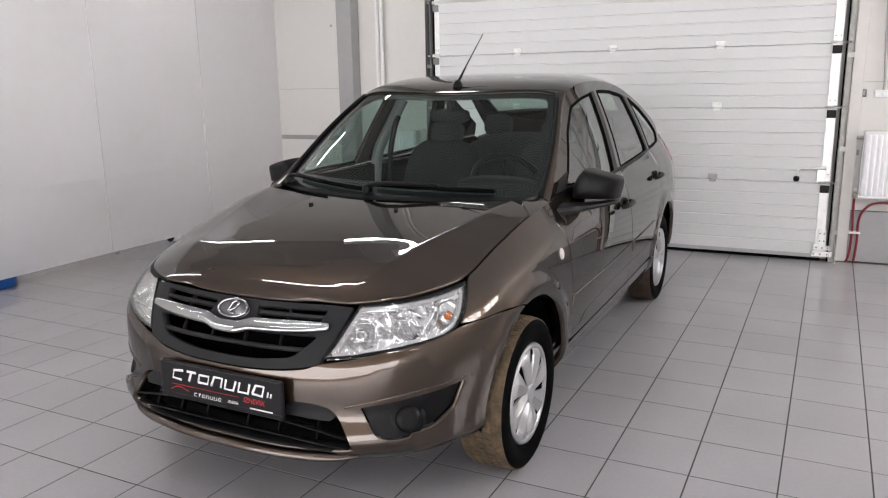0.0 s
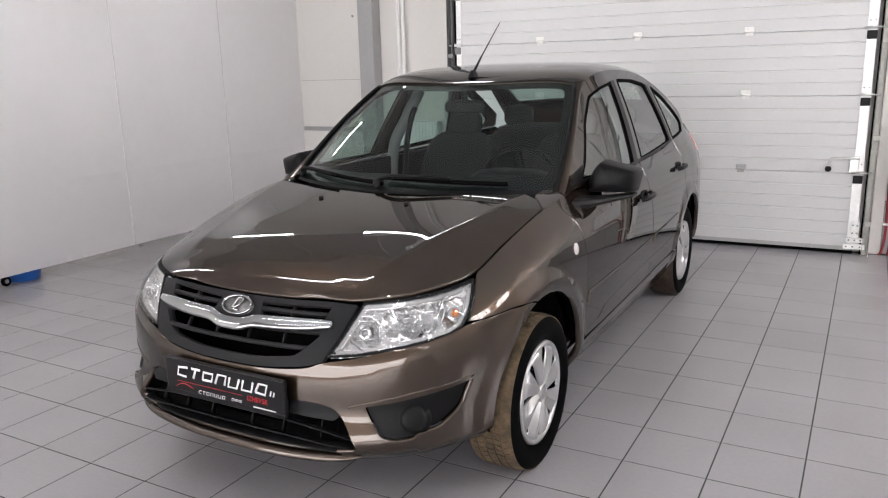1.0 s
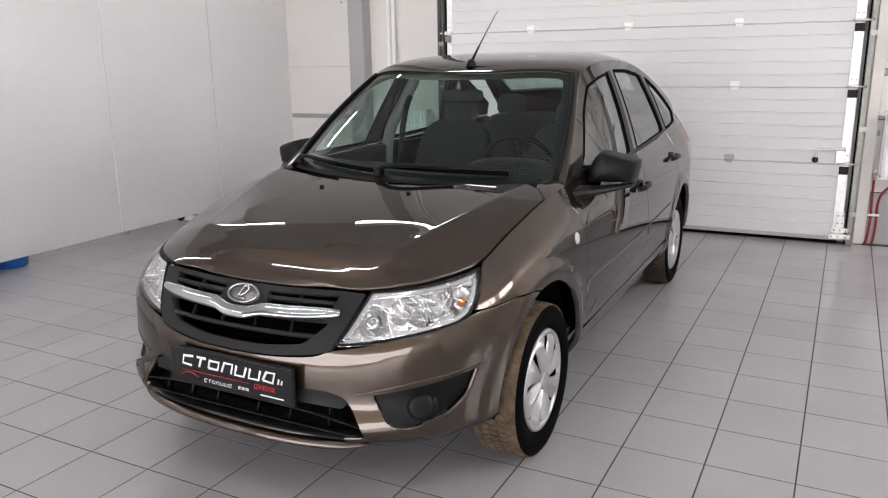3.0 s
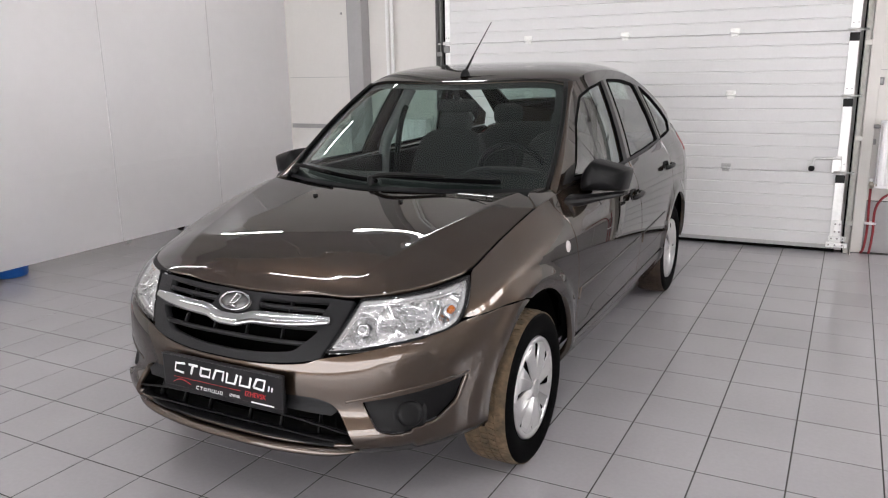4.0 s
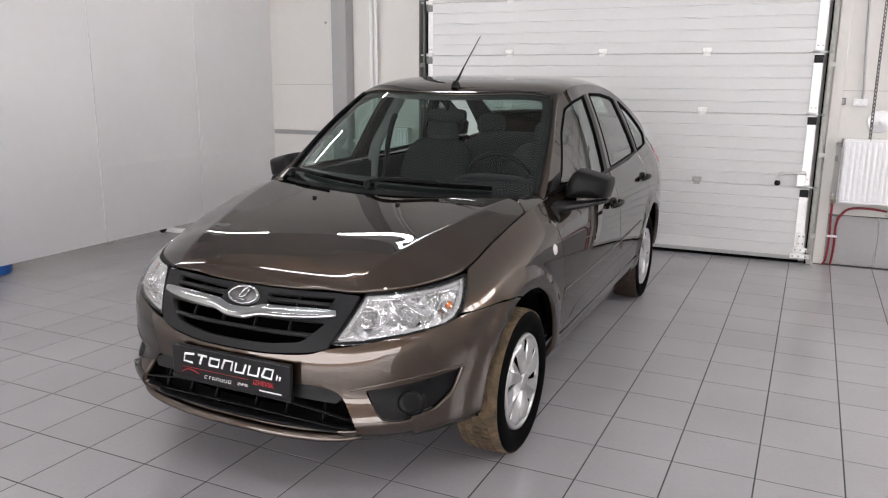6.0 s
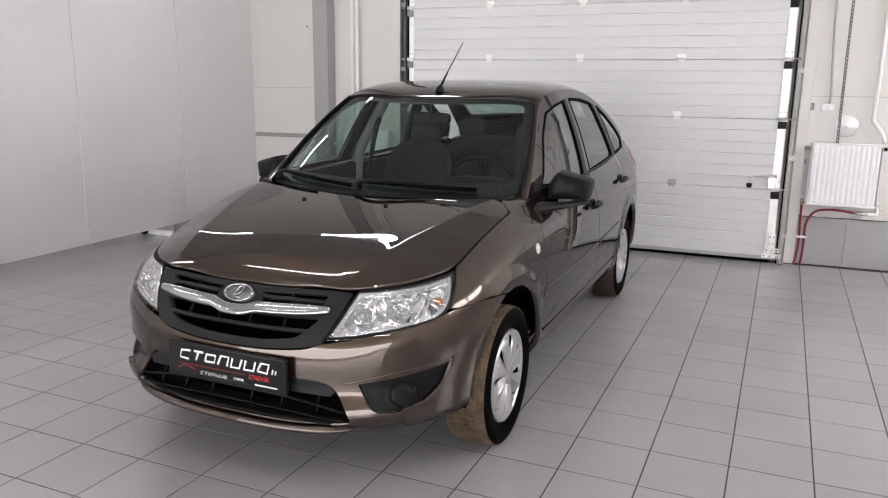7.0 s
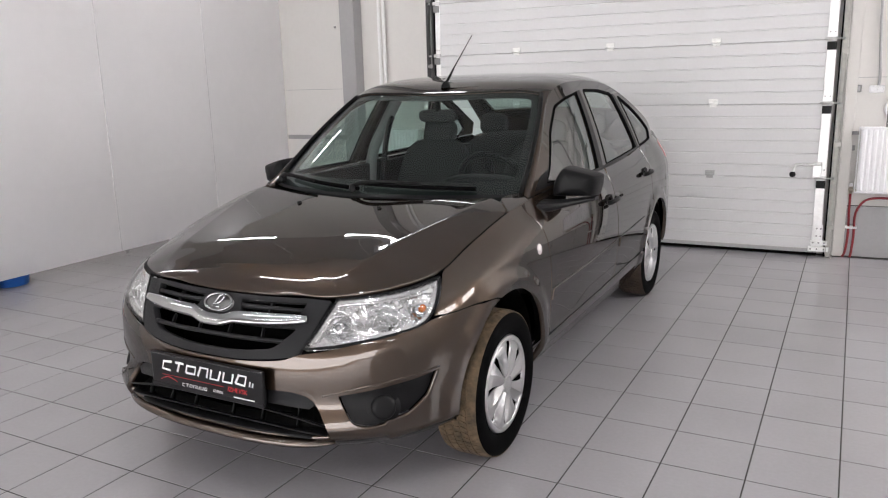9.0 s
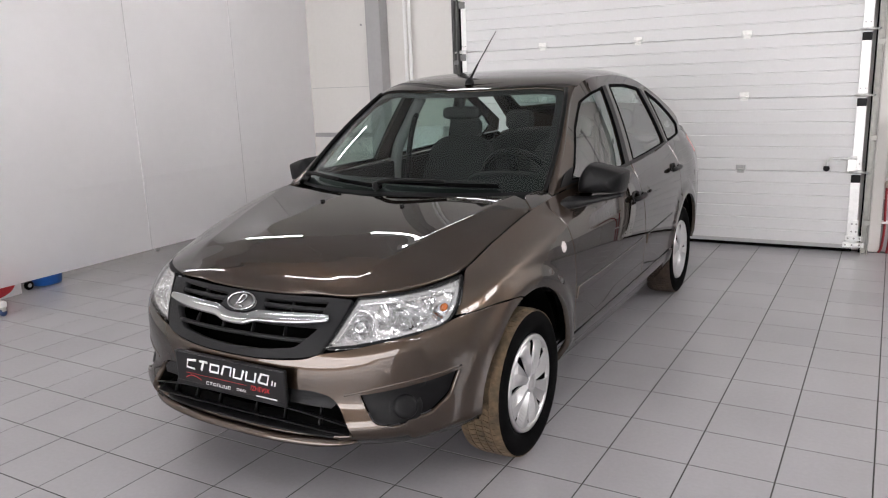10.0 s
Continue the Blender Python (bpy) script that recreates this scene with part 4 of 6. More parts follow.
def roof_skin(x, y):
    q = min(abs(x) / rail_x(y), 1.03)
    zc = ROOF_C(y)
    return Vector((x, y, zc - (zc - RAIL(y)) * (0.30 * q ** 2 + 0.70 * q ** 7)))


top_y = lambda a: 0.985 + 0.105 * a * a


def screen(a, b):
    """The windscreen, from side to side and from its foot to the roof."""
    lo = Vector((0.682 * a, 0.25 + 0.25 * a * a, 0.958 - 0.006 * a * a))
    hi = roof_skin(0.556 * a, top_y(a)) + Vector((0, 0, -0.004))
    p = lo.lerp(hi, b)
    return p + Vector((0, -0.5, 0.8)) * (0.012 * 4 * b * (1 - b)) + Vector((0.02 * a * 4 * b * (1 - b), 0, 0))


def pillar(b, c):
    w = screen(1.0, b)
    y = 0.47 + 0.68 * b
    f = flank(y, RAIL(y))
    return w.lerp(f, c) + Vector((0.35, -0.6, 0.5)) * (0.010 * 4 * c * (1 - c))


win_f = rounded([(0.665, 0.985), (0.745, 1.035), (0.92, 1.195), (1.10, 1.312), (1.26, 1.350), (1.44, 1.372), (1.31, 0.982)], 0.02)
win_r = rounded([(1.57, 1.382), (1.85, 1.376), (2.09, 1.350), (2.20, 1.035), (2.17, 1.014), (1.475, 0.988)], 0.02)
win_q = rounded([(2.225, 1.332), (2.42, 1.262), (2.62, 1.170), (2.75, 1.095), (2.69, 1.035), (2.33, 1.020)], 0.02)
frame_poly = [(y, BELT_Z(y) + 0.003) for y in (0.475, 0.7, 1.0, 1.4, 1.8, 2.2, 2.6, 2.88)] + [(y, RAIL(y)) for y in [2.85 - 0.06 * i for i in range(40)]]
roof_half = [(0.556 * i / 12, top_y(i / 12)) for i in range(13)] + [(rail_x(y) - 0.002, y) for y in [1.15 + 0.1 * i for i in range(13)]] + [(0.40, 2.36), (0.2, 2.38), (0.0, 2.385)]
roof = patch("roof", roof_skin, [(-x, y) for x, y in roof_half[::-1]] + roof_half[1:-1], PAINT, car, step=0.035, flange=0.02)
for sg in (False, True):
    cab = patch("side_frame", flank, frame_poly, PAINT, car, holes=[win_f, win_r, win_q], step=0.035, flange=0.018, mirror=sg)
    for nm, poly in (("front_side_window", win_f), ("rear_side_window", win_r), ("quarter_window", win_q)):
        g = patch(nm, flank, grown(poly, -0.004), SIDE_GLASS, car, step=0.06, lift=-0.006, flange=0.0, mirror=sg)
        g.visible_shadow = False
        patch("window_seal", flank, grown(poly, 0.007), RUBBER, g, holes=[grown(poly, -0.005)], step=0.03, lift=0.002, flange=0.01, mirror=sg)
    patch("centre_pillar", flank, [(1.44, 1.380), (1.50, 1.382), (1.385, 0.985), (1.315, 0.983)], BLACK, cab, step=0.04, lift=0.004, flange=0.006, mirror=sg)
    patch("rear_window_post", flank, [(2.105, 1.350), (2.155, 1.342), (2.265, 1.022), (2.215, 1.018)], BLACK, cab, step=0.04, lift=0.004, flange=0.006, mirror=sg)
    patch("mirror_corner", flank, [(0.545, 0.965), (0.63, 1.015), (0.735, 1.04), (0.665, 0.982), (0.64, 0.968)], BLACK, cab, step=0.04, lift=0.005, flange=0.006, mirror=sg)
    patch("windscreen_pillar", pillar, [(0.0, 0.0), (1.0, 0.0), (1.0, 1.0), (0.0, 1.0)], PAINT, car, step=0.08, flange=0.012, mirror=sg, swap=True)
    # belt seal along the foot of the side windows
    patch("belt_seal", flank, [(0.64, 0.972), (1.2, 0.973), (1.8, 0.989), (2.30, 1.010), (2.29, 1.020), (1.8, 1.000), (1.2, 0.984), (0.655, 0.984)], BLACK, cab, step=0.05, lift=0.006, flange=0.008, mirror=sg)

ws = patch("windscreen", screen, [(-0.985, 0.015), (0.985, 0.015), (0.985, 0.985), (-0.985, 0.985)], WIND_GLASS, car, step=0.06, lift=-0.003, flange=0.0)
ws.visible_shadow = False
patch("windscreen_band", screen, [(-0.992, 0.0), (0.992, 0.0), (0.992, 0.995), (-0.992, 0.995)], PLATE_BLACK, ws, holes=[rounded([(-0.945, 0.135), (0.935, 0.125), (0.925, 0.935), (-0.93, 0.935)], 0.05)], step=0.06, lift=-0.009, flange=0.004)
# black edge rubber, widened to paint in the far pillar's dark reflection
for sa in (-1, 1):
    part("screen_seal", tube([screen(sa * 0.996, b / 12) + Vector((0, -0.002, 0.003)) for b in range(13)], 0.011, 8), WIPER_BLACK, ws)
part("screen_seal", tube([screen(-0.98 + 1.96 * i / 24, 0.992) + Vector((0, -0.002, 0.002)) for i in range(25)], 0.004, 8), WIPER_BLACK, ws)
# rear window and hatch
def rear_pane(a, b):
    hi = roof_skin(0.52 * a, 2.375)
    lo = Vector((0.60 * a, 3.02, 1.11))
    return hi.lerp(lo, b) + Vector((0, 0.3, 0.5)) * (0.03 * 4 * b * (1 - b)) - Vector((0, 0.06 * a * a * b, 0.02 * a * a))


rg = patch("rear_window", rear_pane, [(-0.86, 0.10), (0.86, 0.10), (0.80, 0.66), (-0.80, 0.66)], SIDE_GLASS, car, step=0.08, flange=0.0, swap=True)
rg.visible_shadow = False
hatch = patch("hatch", rear_pane, [(-1.0, -0.01), (1.0, -0.01), (1.05, 1.42), (-1.05, 1.42)], PAINT, car, holes=[[(-0.86, 0.10), (0.86, 0.10), (0.80, 0.66), (-0.80, 0.66)]], step=0.08, flange=0.02, swap=True)
tail_half = [side(2.99, 1.03), side(3.03, 0.80), side(2.99, 0.60), side(2.99, 0.28)] + [(PLAN_S[i], ROW_Z[0](PLAN_S[i])) for i in (14, 15, 16)] + [(PLAN_S[i], TOP_Z(PLAN_S[i])) for i in (16, 15, 14)]
for sg in (False, True):
    patch("tail", skin, tail_half, PAINT, car, step=0.06, flange=0.02, mirror=sg)
    tl = [side(2.955, 0.985), side(2.97, 0.89), side(3.14, 0.86), side(3.18, 1.0), side(3.02, 1.01)]
    patch("tail_lamp", skin, rounded(tl, 0.02), RED_LENS, car, step=0.04, lift=0.004, flange=0.008, mirror=sg)

# cowl and wipers
cowl_half = [(x, rear_y(x) + 0.004) for x in hx] + [(x * 0.98, 0.34 + 0.28 * (x / 0.7) ** 2) for x in hx[::-1]]
patch("cowl", lambda x, y: Vector((x, y, HOOD_C(rear_y(x)) - 0.030 * (x / 0.7) ** 2 - 0.034)), [(-x, y) for x, y in cowl_half[:15][::-1]][:-1] + cowl_half[:15] + cowl_half[15:] + [(-x, y) for x, y in cowl_half[15:][::-1]][1:], CAVITY, car, step=0.04, flange=0.02)


def on_screen(a, b, lift):
    e = 1e-3
    n = (screen(a + e, b) - screen(a - e, b)).cross(screen(a, b + e) - screen(a, b - e)).normalized()
    return screen(a, b) + n * lift


wipers = (((-0.90, 0.055), (-0.42, 0.045), (-0.80, 0.085), (-0.02, 0.030)), ((-0.06, 0.040), (0.42, 0.052), (-0.02, 0.075), (0.74, 0.040)))
for (pa, pb), (qa, qb), (ba, bb), (ca, cb) in wipers:
    root = on_screen(pa, pb, 0.022)
    w = part("wiper", tube([root + Vector((0, 0, -0.03)), root, on_screen(pa * 0.7 + qa * 0.3, pb * 0.7 + qb * 0.3, 0.048), on_screen(qa, qb, 0.036)], 0.013, 10, smooth_steps=5, taper=0.6), WIPER_BLACK, car, "black windscreen wiper")
    part("wiper_blade", tube([on_screen(ba + (ca - ba) * i / 10, bb + (cb - bb) * i / 10, 0.016) for i in range(11)], 0.0095, 8), RUBBER, w)
    part("wiper_cap", lathe([(0, 0.022), (0.014, 0.020), (0.020, 0.010), (0.022, -0.01)], 20, "Z", Matrix.Translation(root + Vector((0, 0, -0.01)))), BLACK, w)

# aerial on the roof
p = roof_skin(0.03, 1.06)
aerial = part("aerial", lathe([(0, 0.030), (0.014, 0.028), (0.022, 0.016), (0.028, 0.004), (0.029, -0.006)], 24, "Z", Matrix.Translation(p) @ Matrix.Diagonal((0.8, 1.3, 1, 1))), BLACK, car, "black roof aerial")
part("aerial_rod", tube([p + Vector((0, 0.005, 0.02)), p + Vector((0, 0.10, 0.10)), p + Vector((-0.004, 0.335, 0.275))], 0.0042, 8, taper=0.5), BLACK, aerial)
part("aerial_grip", tube([p + Vector((0, 0.005, 0.02)), p + Vector((0, 0.095, 0.095))], 0.0075, 10, taper=0.7), BLACK, aerial)


# door mirrors
def blob(cx, cy, cz, sx, sy, sz, e=0.55, shape=None):
    b = bmesh.new()
    bmesh.ops.create_uvsphere(b, u_segments=40, v_segments=20, radius=1)
    for v in b.verts:
        c = [math.copysign(abs(k) ** e, k) for k in v.co]
        if shape:
            c = shape(*c)
        v.co = (cx + c[0] * sx, cy + c[1] * sy, cz + c[2] * sz)
    for f in b.faces:
        f.smooth = True
    return b


MIRROR_OUT = spline([(0.0, 0.0), (-0.002, 0.04), (0.014, 0.078), (0.040, 0.108), (0.068, 0.114), (0.205, 0.086), (0.224, 0.074), (0.222, 0.045), (0.208, 0.0)], 4)
MIRROR_OUT = [(u * 0.96, v * 1.14) for u, v in MIRROR_OUT]
for sg in (1, -1):
    b = bmesh.new()
    rings = []
    for y, k, up in ((0.082, 0.90, 0.0), (0.085, 0.97, 0.0), (0.07, 1.0, 0.0), (0.015, 0.99, 0.0), (-0.030, 0.95, 0.001), (-0.050, 0.84, 0.003), (-0.062, 0.58, 0.004), (-0.067, 0.30, 0.005), (-0.068, 0.05, 0.005)):
        rings.append([b.verts.new((0.760 + 0.90 * (0.11 + (u - 0.11) * k), 0.725 + y + 0.22 * (0.06 + (u - 0.11) * k), 0.924 + 0.05 + (v - 0.05) * k + up)) for u, v in MIRROR_OUT])
    for ra, rb in zip(rings, rings[1:]):
        for i in range(len(ra)):
            b.faces.new((ra[i], ra[(i + 1) % len(ra)], rb[(i + 1) % len(ra)], rb[i]))
    b.faces.new(rings[0])
    b.faces.new(rings[-1])
    for fc in b.faces:
        fc.smooth = len(fc.verts) == 4
    bmesh.ops.recalc_face_normals(b, faces=b.faces[:])
    b2 = bmesh.new()
    rings = []
    for fx, fy, fz, wd, h in ((0.760, 0.555, 0.898, 0.085, 0.030), (0.810, 0.605, 0.901, 0.078, 0.022), (0.860, 0.665, 0.906, 0.066, 0.015), (0.910, 0.725, 0.911, 0.050, 0.011), (0.944, 0.758, 0.915, 0.032, 0.009)):
        rings.append([b2.verts.new((fx, fy + wd * math.cos(a), fz + h * math.copysign(abs(math.sin(a)) ** 0.6, math.sin(a)))) for a in [2 * math.pi * i / 16 for i in range(16)]])
    for ra, rb in zip(rings, rings[1:]):
        for i in range(16):
            b2.faces.new((ra[i], ra[(i + 1) % 16], rb[(i + 1) % 16], rb[i]))
    b2.faces.new(rings[0])
    b2.faces.new(rings[-1])
    bmesh.ops.recalc_face_normals(b2, faces=b2.faces[:])
    gl = bmesh.new()
    vs = [gl.verts.new((0.760 + 0.90 * (0.11 + (u - 0.11) * 0.87), 0.8085 + 0.22 * (u - 0.05), 0.974 + (v - 0.05) * 0.87)) for u, v in MIRROR_OUT]
    gl.faces.new(vs)
    for bb in (b, b2, gl):
        if sg < 0:
            bmesh.ops.scale(bb, verts=bb.verts[:], vec=(-1, 1, 1))
            bmesh.ops.reverse_faces(bb, faces=bb.faces[:])
    mi = part("door_mirror", b, BLACK, car, "black plastic door mirror")
    part("mirror_foot", b2, BLACK, mi)
    part("mirror_glass", gl, CHROME, mi)

# ---- car: wheels ----
TYRE_R, RIM_R = 0.289, 0.193


def tyre_mesh():
    prof = [(RIM_R, 0.070), (RIM_R + 0.004, 0.080), (RIM_R + 0.03, 0.090), (0.245, 0.0935), (0.268, 0.090), (0.280, 0.080), (0.2835, 0.0745)]
    full = prof + [(r, -x) for r, x in prof[::-1]]
    return lathe(full, 72, "X")


def tread_mesh():
    """Rows of tread blocks with grooves between them."""
    b = lathe([(0.281, 0.082), (0.2852, 0.074), (0.2852, -0.074), (0.281, -0.082)], 72, "X")
    rows = [(-0.081, -0.050, 62, 0.35), (-0.044, -0.018, 70, -0.5), (-0.013, 0.013, 70, 0.0), (0.018, 0.044, 70, 0.5), (0.050, 0.081, 62, -0.35)]
    for x0, x1, n, skew in rows:
        for i in range(n):
            a0 = 2 * math.pi * i / n
            w = 2 * math.pi / n * 0.86
            vs = []
            for r in (0.279, 0.289):
                for x, sh in ((x0, -skew), (x1, skew)):
                    for a in (a0, a0 + w):
                        rr = r - (0.006 if abs(x) > 0.08 else 0.0)
                        aa = a + sh * 0.03
                        vs.append(b.verts.new((x, rr * math.cos(aa), rr * math.sin(aa))))
            for q in ((4, 5, 7, 6), (0, 4, 6, 2), (1, 3, 7, 5), (0, 1, 5, 4), (2, 6, 7, 3)):
                b.faces.new([vs[k] for k in q])
    bmesh.ops.recalc_face_normals(b, faces=b.faces[:])
    return b


SPOKES = 8
CAP = Curve((0.030, 0.06, 0.10, 0.14, 0.170, 0.182), (0.086, 0.088, 0.090, 0.089, 0.083, 0.074))


def spoke_mesh():
    """One broad twisted blade of the wheel cover, ridged along its length."""
    b = bmesh.new()
    pitch = 2 * math.pi / SPOKES
    wide = Curve((0.0, 0.25, 0.5, 0.8, 1.0), (0.50, 0.485, 0.43, 0.40, 0.44))
    rows = []
    for j in range(13):
        t = j / 12
        r = 0.030 + (0.181 - 0.030) * t
        lift = math.sin(math.pi * min(1, 0.1 + t * 0.85))
        row = []
        for u, h in ((-1, -0.018), (-0.95, -0.012), (-0.25, 0.002), (-0.12, 0.006), (0.5, -0.001), (0.95, -0.004), (1, -0.012)):
            a = 0.10 * t * t + wide(t) * pitch * u
            row.append(b.verts.new((CAP(r) + h * lift, r * math.cos(a), r * math.sin(a))))
        rows.append(row)
    for ra, rb in zip(rows, rows[1:]):
        for k in range(6):
            b.faces.new((ra[k], ra[k + 1], rb[k + 1], rb[k]))
    bmesh.ops.recalc_face_normals(b, faces=b.faces[:])
    if sum(f.normal.x for f in b.faces) < 0:
        bmesh.ops.reverse_faces(b, faces=b.faces[:])
    return b


wheel = None
for x, y, rot in ((0.738, -0.004, 10), (-0.738, -0.004, 33), (0.738, 2.476, 20), (-0.738, 2.476, 3)):
    if wheel is None:
        wheel = part("wheel", tyre_mesh(), RUBBER, car, "tyre with dusty tread and silver wheel cover")
        part("tread", tread_mesh(), TREAD, wheel, "tread coated with brown dust")
        part("wheel_disc", lathe([(0.0, 0.03), (0.10, 0.035), (0.16, 0.055), (0.192, 0.064), (0.193, -0.06)], 48, "X"), CAVITY, wheel)
        part("wheel_cover", lathe([(0.168, 0.074), (0.171, 0.082), (0.181, 0.087), (0.190, 0.084), (0.1935, 0.074), (0.192, 0.066)], 64, "X"), SILVER, wheel, "silver plastic wheel cover")
        part("wheel_hub", lathe([(0.0, 0.092), (0.020, 0.091), (0.028, 0.088), (0.031, 0.092), (0.035, 0.091), (0.037, 0.075)], 40, "X"), SILVER, wheel)
        spoke = part("spoke", spoke_mesh(), SILVER, wheel)
        for k in range(1, SPOKES):
            s2 = new("spoke", spoke.data)
            s2.parent = wheel
            s2.matrix_basis = pose(0, 0, 0, 360 * k / SPOKES)
        wheel.matrix_basis = pose(x, y, TYRE_R, rot, 0, 0)
    else:
        w2 = copy_thing(wheel, pose(x, y, TYRE_R, rot, 0, 180 if x < 0 else 0))
        if y > 1:
            for c in w2.children:
                if c.name.startswith("tread"):
                    c.data = c.data.copy()
                    c.data.materials[0] = TREAD_DARK
# wheel wells and floor pan
for sg in (1, -1):
    for (cy, cz), xw in ((ARCH_F, 0.77), (ARCH_R, 0.80)):
        b = bmesh.new()
        rows = []
        for xx in (0.45, xw):
            rows.append([b.verts.new((sg * xx, cy + 0.368 * math.cos(radians(a)), cz + 0.368 * math.sin(radians(a)))) for a in range(-8, 185, 8)])
        for i in range(len(rows[0]) - 1):
            b.faces.new((rows[0][i], rows[0][i + 1], rows[1][i + 1], rows[1][i]))
        b.faces.new(rows[0])
        part("wheel_well", b, CAVITY, car)
part("floor_pan", box(-0.66, 0.66, 0.40, 3.2, 0.20, 0.27, 0.02, 2, box(-0.42, 0.42, -0.30, 0.40, 0.26, 0.30, 0.01, 1)), CAVITY, car)
part("bulkhead", box(-0.40, 0.40, -0.48, -0.44, 0.27, 0.66, 0.02, 2), CAVITY, car)
part("front_bulkhead", box(-0.67, 0.67, 0.22, 0.26, 0.25, 0.90, 0.01, 1), CAVITY, car)

# ---- car: inside ----
dash = blob(0, 0.70, 0.83, 0.68, 0.22, 0.125, 0.5, lambda x, y, z: (x, y + 0.5 * x * x, z - 0.15 * max(0, y)))
dashboard = part("dashboard", dash, DARK, car, "black plastic dashboard")
part("instrument_hood", blob(0.36, 0.78, 0.955, 0.19, 0.10, 0.045, 0.7), DARK, dashboard)
M = pose(0.36, 0.93, 0.93, -62, 0, 0)
sw = part("steering_wheel", tube([M @ Vector((0.185 * math.cos(a), 0.185 * math.sin(a), 0)) for a in [2 * math.pi * i / 40 for i in range(40)]], 0.016, 12, closed=True), BLACK, car, "black steering wheel")
b = blob(0, 0, 0.0, 0.075, 0.06, 0.03, 0.7)
for ax, ay in ((-0.175, 0.02), (0.175, 0.02), (0.0, -0.175)):
    join_bm(b, tube([(0, 0, 0), (ax, ay, 0)], 0.018, 8))
b.transform(M)
part("steering_hub", b, BLACK, sw)
part("steering_column", tube([M @ Vector((0, 0, -0.02)), (0.36, 0.60, 0.82)], 0.035, 12), BLACK, sw)


def seat(x, y, wide, rests, label):
    s = part("car_seat", blob(x, y, 0.43, wide, 0.27, 0.10, 0.6), FABRIC, car, label)
    back = blob(0, 0, 0.33, wide, 0.075, 0.35, 0.5, lambda a, b, c: (a * (1 - 0.10 * max(0, c)), b + 0.35 * a * a * -1 * 0.8, c))
    back.transform(pose(x, y + 0.27, 0.45, -20, 0, 0))
    part("seat_back", back, FABRIC, s)
    for rx in rests:
        h = blob(0, 0, 0, 0.105, 0.05, 0.075, 0.6)
        h.transform(pose(x + rx, y + 0.508, 1.140, -14, 0, 0))
        hr = part("headrest", h, FABRIC, s)
        b = tube([(x + rx - 0.05, y + 0.49, 0.98), (x + rx - 0.05, y + 0.515, 1.12)], 0.006, 8)
        join_bm(b, tube([(x + rx + 0.05, y + 0.49, 0.98), (x + rx + 0.05, y + 0.515, 1.12)], 0.006, 8))
        part("headrest_post", b, CHROME, hr)
    return s


seat(0.36, 1.22, 0.25, (0.0,), "dark grey fabric front seat")
seat(-0.36, 1.22, 0.25, (0.0,), "dark grey fabric front seat")
seat(0.0, 2.05, 0.62, (-0.36, 0.36), "dark grey fabric rear bench")
part("parcel_shelf", box(-0.60, 0.60, 2.45, 2.98, 0.98, 1.0, 0.01), BLACK, car)
part("headlining", box(-0.50, 0.50, 1.25, 2.25, 1.385, 1.40, 0.006), TRIM_GREY, car)
mirror_in = part("inside_mirror", blob(0.0, 1.02, 1.272, 0.112, 0.02, 0.034, 0.5), BLACK, car, "black inside mirror")
part("mirror_stalk", tube([(0, 0.99, 1.365), (0.01, 1.0, 1.33), (0, 1.02, 1.285)], 0.016, 8), BLACK, mirror_in)
for sg in (1, -1):
    b = tube([(sg * 0.570, 1.545, 1.345), (sg * 0.640, 1.49, 1.18), (sg * 0.705, 1.435, 0.98), (sg * 0.715, 1.42, 0.5)], 0.034, 10, smooth_steps=4)
    part("pillar_trim", b, TRIM_GREY, car, "light grey pillar trim")
    b = tube([(sg * 0.580, 1.50, 1.24), (sg * 0.585, 1.47, 1.20), (sg * 0.600, 1.43, 1.05), (sg * 0.615, 1.40, 0.75)], 0.017, 8, smooth_steps=3)
    part("seat_belt", b, BLACK, car)
    part("sun_visor", box(sg * 0.10, sg * 0.48, 1.08, 1.24, 1.365, 1.38, 0.006), TRIM_GREY, car)
    part("door_card", box(sg * 0.70, sg * 0.735, 0.6, 2.2, 0.35, 0.965, 0.01), BLACK, car)


# ---- sectional door ----
door = thing("garage_door", pose(0, 6.62, 0), "white ribbed sectional garage door with steel hinges, closed", "garage door", kind="structure")
SEAMS = [0.055, 0.627, 1.208, 1.688, 2.164, 2.66, 3.0]


def ribbed(x0, x1, z0, z1):
    """A door section with shallow horizontal ribs."""
    b = bmesh.new()
    prof = [(-0.005, z0 + 0.001), (-0.010, z0 + 0.0065)]
    n = max(3, round((z1 - z0) / 0.097))
    for i in range(1, n):
        z = z0 + (z1 - z0) * i / n
        prof += [(-0.010, z - 0.007), (-0.006, z - 0.0025), (-0.006, z + 0.0025), (-0.010, z + 0.007)]
    prof += [(-0.010, z1 - 0.0065), (-0.005, z1 - 0.001), (0.035, z1 - 0.001), (0.035, z0 + 0.001)]
    lo = [b.verts.new((x0, y, z)) for y, z in prof]
    hi = [b.verts.new((x1, y, z)) for y, z in prof]
    k = len(prof)
    for i in range(k):
        b.faces.new((lo[i], hi[i], hi[(i + 1) % k], lo[(i + 1) % k]))
    b.faces.new(lo)
    b.faces.new(hi[::-1])
    bmesh.ops.recalc_face_normals(b, faces=b.faces[:])
    return b


